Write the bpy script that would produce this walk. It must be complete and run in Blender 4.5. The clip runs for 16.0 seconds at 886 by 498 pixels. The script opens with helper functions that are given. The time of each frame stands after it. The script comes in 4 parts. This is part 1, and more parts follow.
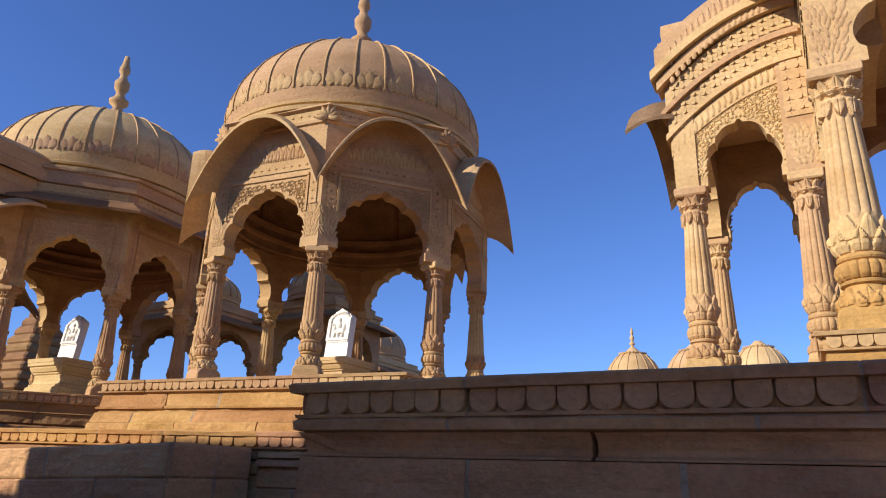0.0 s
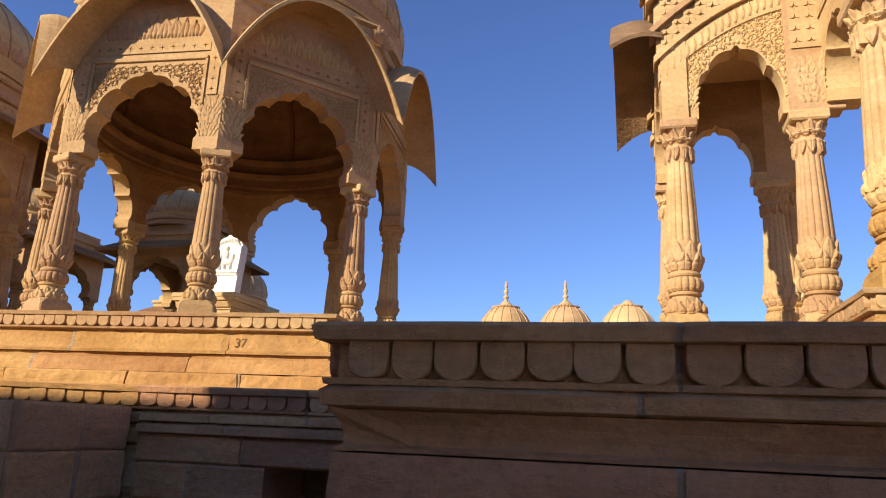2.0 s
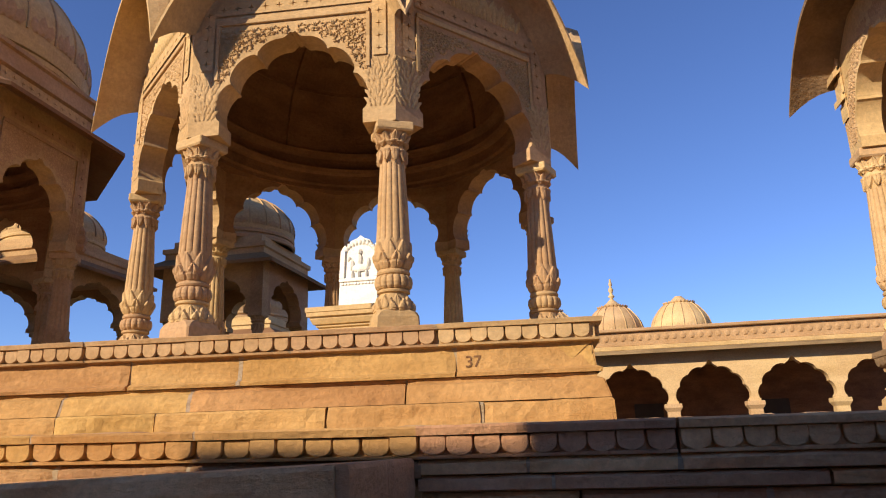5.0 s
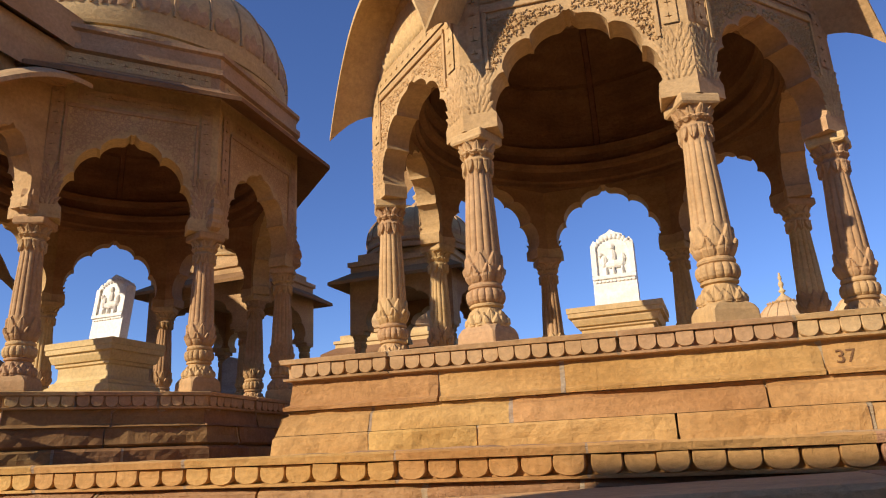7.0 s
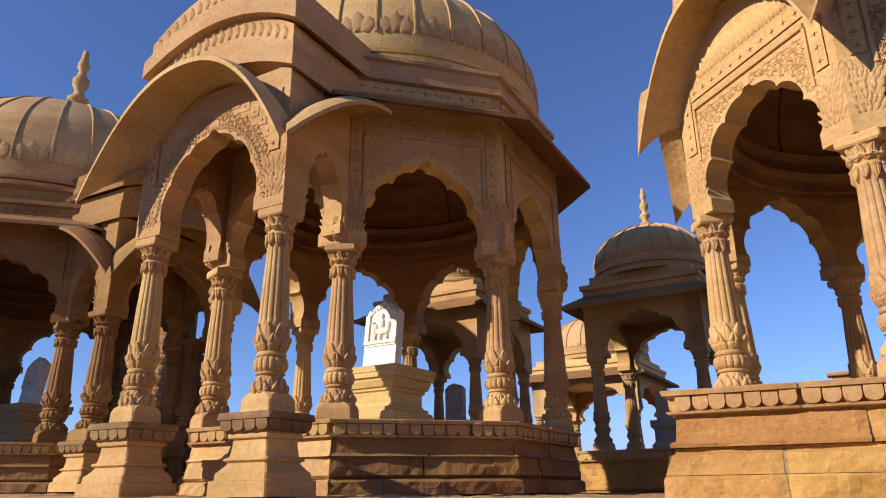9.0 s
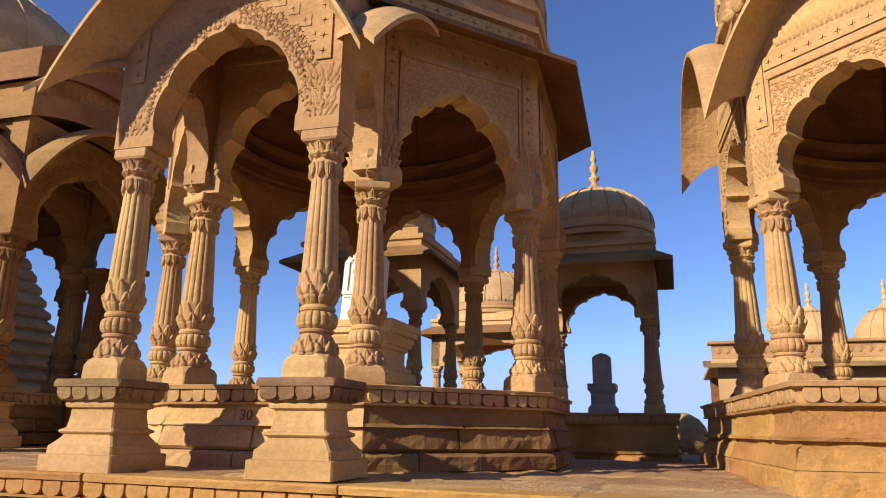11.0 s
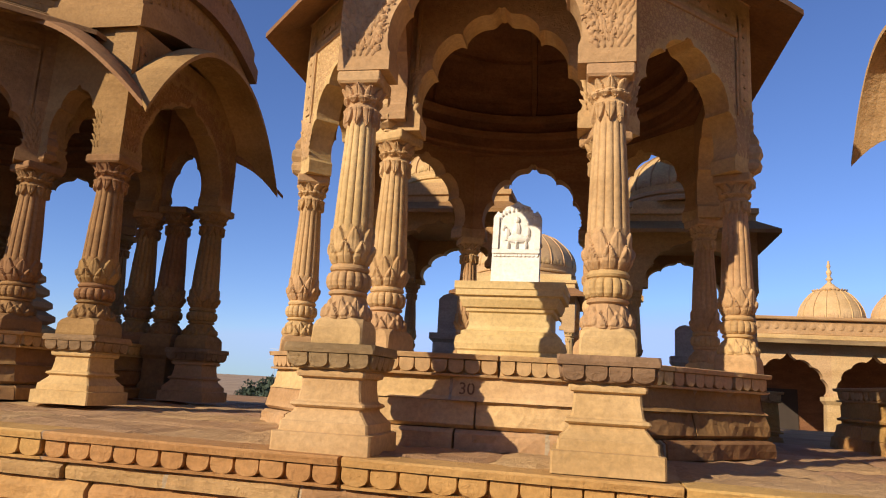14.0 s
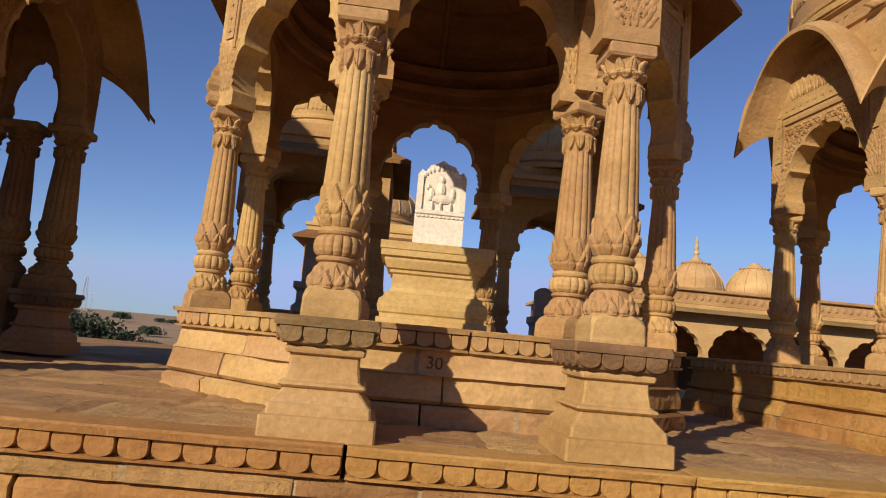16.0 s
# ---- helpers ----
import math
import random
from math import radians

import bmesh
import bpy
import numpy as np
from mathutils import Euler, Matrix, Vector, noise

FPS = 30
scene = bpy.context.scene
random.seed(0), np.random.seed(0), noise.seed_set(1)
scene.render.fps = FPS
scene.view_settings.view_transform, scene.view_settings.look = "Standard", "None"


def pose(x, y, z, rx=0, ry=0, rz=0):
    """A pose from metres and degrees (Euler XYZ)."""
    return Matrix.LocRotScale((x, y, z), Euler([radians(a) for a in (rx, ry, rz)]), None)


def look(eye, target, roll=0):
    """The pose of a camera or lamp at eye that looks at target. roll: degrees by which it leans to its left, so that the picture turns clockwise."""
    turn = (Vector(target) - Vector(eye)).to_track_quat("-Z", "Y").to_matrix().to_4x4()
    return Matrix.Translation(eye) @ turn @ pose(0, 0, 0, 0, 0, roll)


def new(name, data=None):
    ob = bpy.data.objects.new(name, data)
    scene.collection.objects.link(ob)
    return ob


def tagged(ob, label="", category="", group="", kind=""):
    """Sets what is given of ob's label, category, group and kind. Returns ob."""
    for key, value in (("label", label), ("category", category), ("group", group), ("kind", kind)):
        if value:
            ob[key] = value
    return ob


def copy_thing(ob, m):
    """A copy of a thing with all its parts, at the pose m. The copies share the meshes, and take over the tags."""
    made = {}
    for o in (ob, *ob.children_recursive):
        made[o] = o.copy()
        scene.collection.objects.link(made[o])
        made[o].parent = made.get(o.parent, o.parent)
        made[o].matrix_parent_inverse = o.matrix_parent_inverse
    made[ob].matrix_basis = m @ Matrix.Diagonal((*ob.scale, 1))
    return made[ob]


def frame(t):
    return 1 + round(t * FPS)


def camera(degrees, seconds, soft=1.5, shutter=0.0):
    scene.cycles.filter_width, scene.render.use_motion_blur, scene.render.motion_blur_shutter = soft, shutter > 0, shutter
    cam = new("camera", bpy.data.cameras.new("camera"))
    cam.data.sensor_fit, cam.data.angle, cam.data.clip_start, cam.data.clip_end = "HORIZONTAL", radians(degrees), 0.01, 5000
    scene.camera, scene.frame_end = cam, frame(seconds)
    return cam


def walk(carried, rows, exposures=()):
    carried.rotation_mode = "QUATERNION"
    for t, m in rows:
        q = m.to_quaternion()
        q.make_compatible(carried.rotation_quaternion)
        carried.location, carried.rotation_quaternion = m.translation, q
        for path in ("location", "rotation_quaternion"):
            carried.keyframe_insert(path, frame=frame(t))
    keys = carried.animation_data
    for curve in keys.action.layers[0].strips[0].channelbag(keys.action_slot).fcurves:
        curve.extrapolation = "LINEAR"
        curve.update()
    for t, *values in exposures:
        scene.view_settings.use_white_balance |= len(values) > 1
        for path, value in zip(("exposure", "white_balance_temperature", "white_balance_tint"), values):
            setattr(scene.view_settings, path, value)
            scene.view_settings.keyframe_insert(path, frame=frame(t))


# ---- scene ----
cam = camera(63.8, 16.0, 1.1)
PATH = [
    (0, (0.205, 0.825, 1.573), (-0.704, 2.496, 2.19), 1.9),
    (0.5, (-0.182, 1.142, 1.609), (-1.053, 2.853, 2.168), 1.8),
    (1, (-0.544, 1.462, 1.688), (-1.344, 3.223, 2.195), 2.4),
    (1.5, (-0.971, 1.681, 1.733), (-1.61, 3.511, 2.227), 3.4),
    (2, (-1.394, 1.88, 1.731), (-1.908, 3.747, 2.23), 2.4),
    (2.5, (-1.833, 2.078, 1.782), (-2.275, 3.962, 2.286), 1.9),
    (3, (-2.274, 2.225, 1.826), (-2.652, 4.129, 2.308), 0.4),
    (3.5, (-2.73, 2.426, 1.839), (-3.14, 4.324, 2.319), 0.5),
    (4, (-3.164, 2.559, 1.891), (-3.686, 4.422, 2.398), 0.7),
    (4.2, (-3.344, 2.613, 1.896), (-3.858, 4.469, 2.435), 0.5),
    (6.3, (-5.04, 2.752, 1.846), (-5.303, 4.67, 2.351), -4.1),
    (6.5, (-5.232, 2.759, 1.852), (-5.61, 4.647, 2.392), -3.4),
    (7, (-5.622, 2.739, 1.946), (-6.291, 4.536, 2.515), -2.7),
    (7.5, (-6.084, 2.577, 1.925), (-6.765, 4.375, 2.475), -3.6),
    (8, (-6.476, 2.455, 1.927), (-7.246, 4.218, 2.474), -2.6),
    (8.5, (-6.931, 2.407, 2.018), (-7.898, 4.034, 2.664), -1.0),
    (8.7, (-7.1, 2.367, 2.046), (-8.106, 3.967, 2.701), -0.7),
    (10.8, (-9.161, 2.209, 2.35), (-9.75, 4.054, 2.846), 0.6),
    (11, (-9.361, 2.221, 2.377), (-9.96, 4.064, 2.871), 0.8),
    (11.5, (-9.772, 2.269, 2.338), (-10.542, 4.039, 2.861), 0.8),
    (12, (-10.19, 2.304, 2.314), (-11.057, 4.039, 2.803), 0.6),
    (12.5, (-10.584, 2.307, 2.341), (-11.35, 4.109, 2.749), 0.7),
    (13, (-10.975, 2.35, 2.367), (-11.62, 4.204, 2.75), 1.1),
    (13.5, (-11.33, 2.35, 2.384), (-11.912, 4.22, 2.79), 1.9),
    (14, (-11.69, 2.327, 2.486), (-12.157, 4.235, 2.864), 3.2),
    (14.5, (-11.986, 2.437, 2.552), (-12.231, 4.396, 2.871), 4.4),
    (15, (-12.293, 2.537, 2.588), (-12.333, 4.515, 2.878), 5.5),
    (15.5, (-12.663, 2.536, 2.639), (-12.553, 4.515, 2.902), 4.8),
    (16, (-12.952, 2.518, 2.634), (-12.853, 4.499, 2.888), 5.2),
]
EXPOSURES = [(0, .2, 5950, 10), (1, .3, 6300, 10), (2, .38, 6650, 10), (4, .36, 6700, 10), (6.5, .06, 6500, 10), (7.5, .24, 6550, 10), (8.5, .22, 6600, 10), (11, .25, 6750, 10), (12.5, .32, 6800, 10), (14, .16, 6850, 10), (15, -.04, 7200, 10), (16, -.26, 7350, 10)]
walk(cam, [(t, look(eye, target, roll)) for t, eye, target, roll in PATH], EXPOSURES)

# ---- light ----
SUN_EL, SUN_AZ = 25.8, 216.9
world = bpy.data.worlds.new("sky")
scene.world = world
world.use_nodes = True
wn = world.node_tree
sky = wn.nodes.new("ShaderNodeTexSky")
sky.sky_type, sky.sun_disc = "NISHITA", False
sky.sun_elevation, sky.sun_rotation = radians(SUN_EL), radians(SUN_AZ)
sky.altitude, sky.air_density, sky.dust_density, sky.ozone_density = 200, 0.9, 0.05, 6.0
wn.nodes["Background"].inputs["Strength"].default_value = 0.123
tone = wn.nodes.new("ShaderNodeMixRGB")
tone.blend_type, tone.inputs[0].default_value, tone.inputs[2].default_value = "MULTIPLY", 1.0, (0.98, 0.95, 1.16, 1)
wn.links.new(sky.outputs[0], tone.inputs[1])
# upper limit for each channel, which dims the bright band at the horizon
sky_cap = wn.nodes.new("ShaderNodeMixRGB")
sky_cap.blend_type, sky_cap.inputs[0].default_value, sky_cap.inputs[2].default_value = "DARKEN", 1.0, (3.2, 4.6, 8.8, 1)
wn.links.new(tone.outputs[0], sky_cap.inputs[1])
wn.links.new(sky_cap.outputs[0], wn.nodes["Background"].inputs[0])
sun_data = bpy.data.lights.new("sun", "SUN")
sun_data.energy, sun_data.angle, sun_data.color = 5.4, radians(0.53), (1.0, 0.86, 0.68)
sun = new("sun", sun_data)
sun.matrix_world = look((-12, -16, 20 * math.tan(radians(SUN_EL))), (0, 0, 0))


# ---- materials ----
def stone(name, light, dark, scale=1.0, bump=0.35, rough=0.85, stain=0.5, spread=0.12):
    m = bpy.data.materials.new(name)
    m.use_nodes = True
    nt = m.node_tree
    n, l = nt.nodes, nt.links
    b = n["Principled BSDF"]
    oi = n.new("ShaderNodeObjectInfo")
    geo = n.new("ShaderNodeNewGeometry")
    mp = n.new("ShaderNodeMapping")
    mp.inputs["Scale"].default_value = (scale, scale, scale * 3.2)
    l.new(geo.outputs["Position"], mp.inputs["Vector"])
    big = n.new("ShaderNodeTexNoise")
    big.inputs["Scale"].default_value, big.inputs["Detail"].default_value = 1.3, 6
    l.new(mp.outputs[0], big.inputs["Vector"])
    fine = n.new("ShaderNodeTexNoise")
    fine.inputs["Scale"].default_value, fine.inputs["Detail"].default_value = 26, 8
    fine.inputs["Roughness"].default_value = 0.7
    l.new(geo.outputs["Position"], fine.inputs["Vector"])
    ramp = n.new("ShaderNodeValToRGB")
    ramp.color_ramp.elements[0].position, ramp.color_ramp.elements[1].position = 0.32, 0.68
    ramp.color_ramp.elements[0].color, ramp.color_ramp.elements[1].color = (*dark, 1), (*light, 1)
    l.new(big.outputs[0], ramp.inputs[0])
    # grain
    g = n.new("ShaderNodeMapRange")
    g.inputs[1].default_value, g.inputs[2].default_value = 0.3, 0.7
    g.inputs[3].default_value, g.inputs[4].default_value = 0.78, 1.14
    l.new(fine.outputs[0], g.inputs[0])
    mul = n.new("ShaderNodeMixRGB")
    mul.blend_type, mul.inputs[0].default_value = "MULTIPLY", 1.0
    l.new(ramp.outputs[0], mul.inputs[1])
    l.new(g.outputs[0], mul.inputs[2])
    # each stone its own tone
    hs = n.new("ShaderNodeHueSaturation")
    rv = n.new("ShaderNodeMapRange")
    rv.inputs[3].default_value, rv.inputs[4].default_value = 1 - spread, 1 + spread
    l.new(oi.outputs["Random"], rv.inputs[0])
    l.new(rv.outputs[0], hs.inputs["Value"])
    rh = n.new("ShaderNodeMapRange")
    rh.inputs[3].default_value, rh.inputs[4].default_value = 0.488, 0.508
    l.new(oi.outputs["Random"], rh.inputs[0])
    l.new(rh.outputs[0], hs.inputs["Hue"])
    l.new(mul.outputs[0], hs.inputs["Color"])
    # weather stains
    st = n.new("ShaderNodeTexNoise")
    st.inputs["Scale"].default_value, st.inputs["Detail"].default_value = 0.9, 9
    st.inputs["Roughness"].default_value = 0.72
    l.new(geo.outputs["Position"], st.inputs["Vector"])
    sr = n.new("ShaderNodeMapRange")
    sr.inputs[1].default_value, sr.inputs[2].default_value = 0.52, 0.72
    sr.inputs[3].default_value, sr.inputs[4].default_value = 0.0, stain
    l.new(st.outputs[0], sr.inputs[0])
    mx = n.new("ShaderNodeMixRGB")
    mx.inputs[2].default_value = (dark[0] * 0.42, dark[1] * 0.42, dark[2] * 0.5, 1)
    l.new(sr.outputs[0], mx.inputs[0])
    l.new(hs.outputs[0], mx.inputs[1])
    l.new(mx.outputs[0], b.inputs["Base Color"])
    # relief: pits and bedding
    vo = n.new("ShaderNodeTexVoronoi")
    vo.inputs["Scale"].default_value = 42
    l.new(geo.outputs["Position"], vo.inputs["Vector"])
    bd = n.new("ShaderNodeTexNoise")
    bd.inputs["Scale"].default_value, bd.inputs["Detail"].default_value = 7, 5
    l.new(mp.outputs[0], bd.inputs["Vector"])
    ml = n.new("ShaderNodeMapping")
    ml.inputs["Scale"].default_value = (1.6, 1.6, 5.0)
    l.new(geo.outputs["Position"], ml.inputs["Vector"])
    ly = n.new("ShaderNodeTexNoise")
    ly.inputs["Scale"].default_value, ly.inputs["Detail"].default_value = 2.4, 6
    ly.inputs["Roughness"].default_value = 0.5
    l.new(ml.outputs[0], ly.inputs["Vector"])
    a0 = n.new("ShaderNodeMath")
    a0.operation, a0.inputs[1].default_value = "MULTIPLY_ADD", 0.9
    l.new(ly.outputs[0], a0.inputs[0])
    l.new(bd.outputs[0], a0.inputs[2])
    a1 = n.new("ShaderNodeMath")
    a1.operation = "ADD"
    l.new(fine.outputs[0], a1.inputs[0])
    l.new(a0.outputs[0], a1.inputs[1])
    a2 = n.new("ShaderNodeMath")
    a2.operation, a2.inputs[1].default_value = "MULTIPLY_ADD", 0.1
    l.new(vo.outputs[0], a2.inputs[0])
    l.new(a1.outputs[0], a2.inputs[2])
    bp = n.new("ShaderNodeBump")
    bp.inputs["Strength"].default_value, bp.inputs["Distance"].default_value = bump, 0.02
    l.new(a2.outputs[0], bp.inputs["Height"])
    l.new(bp.outputs[0], b.inputs["Normal"])
    b.inputs["Roughness"].default_value = rough
    b.inputs["Specular IOR Level"].default_value = 0.25
    return m


SAND = stone("sandstone", (0.57, 0.38, 0.185), (0.44, 0.275, 0.118), 0.8, 0.38, stain=0.4)
PALE = stone("pale_sandstone", (0.63, 0.435, 0.22), (0.51, 0.33, 0.148), 0.8, 0.28, stain=0.25)
GOLD = stone("golden_sandstone", (0.54, 0.32, 0.115), (0.41, 0.22, 0.068), 0.9, 0.6, stain=0.4, spread=0.13)
ROSE = stone("rough_sandstone", (0.47, 0.285, 0.125), (0.33, 0.185, 0.075), 1.0, 0.9, stain=0.55, spread=0.2)
GREY = stone("weathered_grey_stone", (0.33, 0.215, 0.11), (0.19, 0.12, 0.06), 1.2, 0.6, stain=0.6)
PAVE = stone("paving_stone", (0.53, 0.34, 0.175), (0.385, 0.235, 0.115), 0.6, 0.8, stain=0.5, spread=0.15)
MARBLE = stone("white_marble", (0.86, 0.84, 0.78), (0.76, 0.73, 0.66), 2.0, 0.06, 0.45, stain=0.08, spread=0.02)
CREAM = stone("cream_limestone", (0.63, 0.47, 0.22), (0.53, 0.375, 0.155), 1.2, 0.12, 0.7, stain=0.18, spread=0.04)
EARTH = stone("desert_ground", (0.44, 0.31, 0.19), (0.30, 0.20, 0.12), 0.05, 0.6, 0.95, stain=0.3)
MORTAR = stone("lime_mortar", (0.46, 0.36, 0.24), (0.34, 0.25, 0.15), 3.0, 0.6, 0.95, stain=0.4)
# dark colour stands in for the shade under vaults and the arcade roof
INDOOR_SHADE = stone("indoor_shade_stone", (0.29, 0.145, 0.065), (0.18, 0.085, 0.04), 1.2, 0.5, 0.9, stain=0.6)
# darker copy of the sandstone that carries the shade inside the arches
INNER_SHADE = stone("shaded_inner_stone", (0.41, 0.235, 0.105), (0.29, 0.155, 0.068), 1.0, 0.4, 0.9, stain=0.5)
# darker sandstone: stains, plus the shade of porch, eaves and far sides
AGED_SHADED = stone("aged_shaded_sandstone", (0.34, 0.195, 0.078), (0.23, 0.126, 0.048), 0.8, 0.4, stain=0.5)
# stained stone, reddened to stand in for warm bounce in the shadow
BOUNCE_BROWN = stone("bounce_brown_sandstone", (0.56, 0.30, 0.135), (0.40, 0.205, 0.088), 0.9, 0.8, stain=0.6)
# lighter, warmer copy that makes up for dim light on shadowed masonry
SHADE_LIFT = stone("shade_lift_sandstone", (0.66, 0.385, 0.18), (0.49, 0.27, 0.12), 0.9, 0.8, stain=0.45, spread=.2)
SLATE = stone("grey_weathered_marble", (0.5, 0.46, 0.4), (0.36, 0.32, 0.27), 2.0, 0.2, 0.7, stain=0.4)
PAINT = stone("faded_black_paint", (0.24, 0.13, 0.055), (0.16, 0.085, 0.035), 5.0, 0.3, 0.9, stain=0.2)


def plain(name, col, rough=0.6, metal=0.0):
    m = bpy.data.materials.new(name)
    m.use_nodes = True
    n, l = m.node_tree.nodes, m.node_tree.links
    b = n["Principled BSDF"]
    no = n.new("ShaderNodeTexNoise")
    no.inputs["Scale"].default_value, no.inputs["Detail"].default_value = 3.0, 6
    tc = n.new("ShaderNodeTexCoord")
    l.new(tc.outputs["Object"], no.inputs["Vector"])
    r = n.new("ShaderNodeValToRGB")
    r.color_ramp.elements[0].color = (*[c * 0.6 for c in col], 1)
    r.color_ramp.elements[1].color = (*[min(1, c * 1.3) for c in col], 1)
    l.new(no.outputs[0], r.inputs[0])
    l.new(r.outputs[0], b.inputs["Base Color"])
    b.inputs["Roughness"].default_value, b.inputs["Metallic"].default_value = rough, metal
    return m


LEAF = plain("dusty_foliage", (0.042, 0.066, 0.038), 0.8)
# blue-grey tint stands in for the haze of distance
HAZED_STEEL = plain("haze_tinted_steel", (0.40, 0.46, 0.56), 0.5, 0.0)
DARK = plain("dark_timber", (0.05, 0.035, 0.025), 0.8)


# ---- mesh kit ----
def link(name, bm, mat, parent=None, smooth=False):
    me = bpy.data.meshes.new(name)
    bmesh.ops.recalc_face_normals(bm, faces=bm.faces)
    if smooth:
        for f in bm.faces:
            f.smooth = True
    bm.to_mesh(me)
    bm.free()
    me.materials.append(mat)
    # second slot: the darker stone for the shaded arch backs
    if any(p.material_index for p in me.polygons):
        me.materials.append(INNER_SHADE)
    ob = new(name, me)
    ob.parent = parent
    return ob


def part(name, bm, mat, parent, label="", smooth=False):
    return tagged(link(name, bm, mat, parent, smooth), label)


def share(name, me, parent, m=None):
    ob = new(name, me)
    ob.parent = parent
    if m is not None:
        ob.matrix_basis = m
    if name in ("star_band", "relief_panel", "carving"):
        tagged(ob, "", "", "", "stuff")
    return ob


def thing(name, m, label, category, group="", kind=""):
    ob = new(name)
    ob.matrix_basis = m
    ob.empty_display_size = 0.2
    return tagged(ob, label, category, group, kind)


def loft(bm, rings, closed=True, cap0=True, cap1=True):
    """Skin a stack of equal rings of points."""
    vs = [[bm.verts.new(p) for p in r] for r in rings]
    n = len(vs[0])
    for a, b in zip(vs, vs[1:]):
        for i in range(n if closed else n - 1):
            j = (i + 1) % n
            bm.faces.new((a[i], a[j], b[j], b[i]))
    if cap0:
        bm.faces.new(vs[0])
    if cap1:
        bm.faces.new(vs[-1])
    return vs


def ring(r, z, n, rot=0.0, mod=None):
    pts = []
    for i in range(n):
        a = rot + 2 * math.pi * i / n
        k = r if mod is None else r * mod(a)
        pts.append((k * math.cos(a), k * math.sin(a), z))
    return pts


def turned(bm, profile, n=24, rot=0.0, mod=None, cap0=True, cap1=True):
    loft(bm, [ring(max(r, 0.002), z, n, rot, mod) for r, z in profile], True, cap0, cap1)


def square(w, z, c=0.0):
    h = w / 2
    k = h - c
    if c <= 0:
        return [(-h, -h, z), (h, -h, z), (h, h, z), (-h, h, z)]
    return [(-k, -h, z), (k, -h, z), (h, -k, z), (h, k, z), (k, h, z), (-k, h, z), (-h, k, z), (-h, -k, z)]


def box(bm, x0, x1, y0, y1, z0, z1, c=0.0):
    if c <= 0:
        loft(bm, [[(x0, y0, z), (x1, y0, z), (x1, y1, z), (x0, y1, z)] for z in (z0, z1)])
        return
    def r(i, z):
        return [(x0 + i, y0 + i, z), (x1 - i, y0 + i, z), (x1 - i, y1 - i, z), (x0 + i, y1 - i, z)]
    loft(bm, [r(c, z0), r(0, z0 + c), r(0, z1 - c), r(c, z1)])


def petal(bm, m, w, h, d, tip=1.0):
    """A low leaf in relief: base at the origin, along +z, swelling towards -y. tip: how pointed."""
    out = []
    for t in (0.0, 0.25, 0.5, 0.75, 0.92, 1.0):
        out.append((w / 2 * (0.55 + 0.9 * t if t < 0.5 else max(0.0, (1 - ((t - 0.5) / 0.5) ** (1.0 + tip)))), t * h))
    left = [bm.verts.new(m @ Vector((-x, 0, z))) for x, z in out[:-1]]
    right = [bm.verts.new(m @ Vector((x, 0, z))) for x, z in out[:-1]]
    mid = [bm.verts.new(m @ Vector((0, -d * (0.45 + 0.55 * math.sin(math.pi * z / h * 0.9)), z))) for x, z in out[:-1]]
    end = bm.verts.new(m @ Vector((0, -d * 0.5, h)))
    for i in range(4):
        bm.faces.new((left[i], mid[i], mid[i + 1], left[i + 1]))
        bm.faces.new((mid[i], right[i], right[i + 1], mid[i + 1]))
    bm.faces.new((left[4], mid[4], end))
    bm.faces.new((mid[4], right[4], end))
    bm.faces.new((left[0], right[0], mid[0]))
    for q in left + mid + [end]:
        for f in q.link_faces:
            f.smooth = True


def scallop(bm, m, w, h, d):
    """One hanging lotus petal of a moulding: broad, straight-sided, with a round foot, proud towards -y."""
    k = w / 2
    half = [(.97, 0), (.98, .12), (1.0, .35), (.99, .52), (.94, .67), (.82, .81), (.57, .92), (.22, .985)]
    o = [(-k * x, -h * z) for x, z in half] + [(0, -h)] + [(k * x, -h * z) for x, z in half[::-1]]
    c = len(o)
    ra = [bm.verts.new(m @ Vector((x, 0.004, z))) for x, z in o]
    rb = [bm.verts.new(m @ Vector((x * 0.985, -d * 0.8, z * 0.985))) for x, z in o]
    rc = [bm.verts.new(m @ Vector((x * 0.93, -d, z * 0.93 - 0.02 * h))) for x, z in o]
    for a, b in ((ra, rb), (rb, rc)):
        for i in range(c):
            j = (i + 1) % c
            bm.faces.new((a[i], a[j], b[j], b[i]))
    bm.faces.new(rc)


def star_band(bm, cells, size, y, d=0.014, grow=1.0):
    """Plates with a four-petalled hollow each. cells: centres (x, z)."""
    k = 16
    for cx, cz in cells:
        inn, out, low = [], [], []
        for i in range(k):
            a = 2 * math.pi * i / k
            r = size * grow * (0.3 if i % 4 == 0 else (0.10 if i % 2 else 0.06 + .12 * (grow - 1)))
            c, s = math.cos(a), math.sin(a)
            q = size / 2 / max(abs(c), abs(s))
            out.append(bm.verts.new((cx + q * c, y - d, cz + q * s)))
            inn.append(bm.verts.new((cx + r * c, y - d, cz + r * s)))
            low.append(bm.verts.new((cx + r * c, y + 0.03, cz + r * s)))
        for i in range(k):
            j = (i + 1) % k
            bm.faces.new((out[i], out[j], inn[j], inn[i]))
            bm.faces.new((inn[i], inn[j], low[j], low[i]))
        bm.faces.new(low)


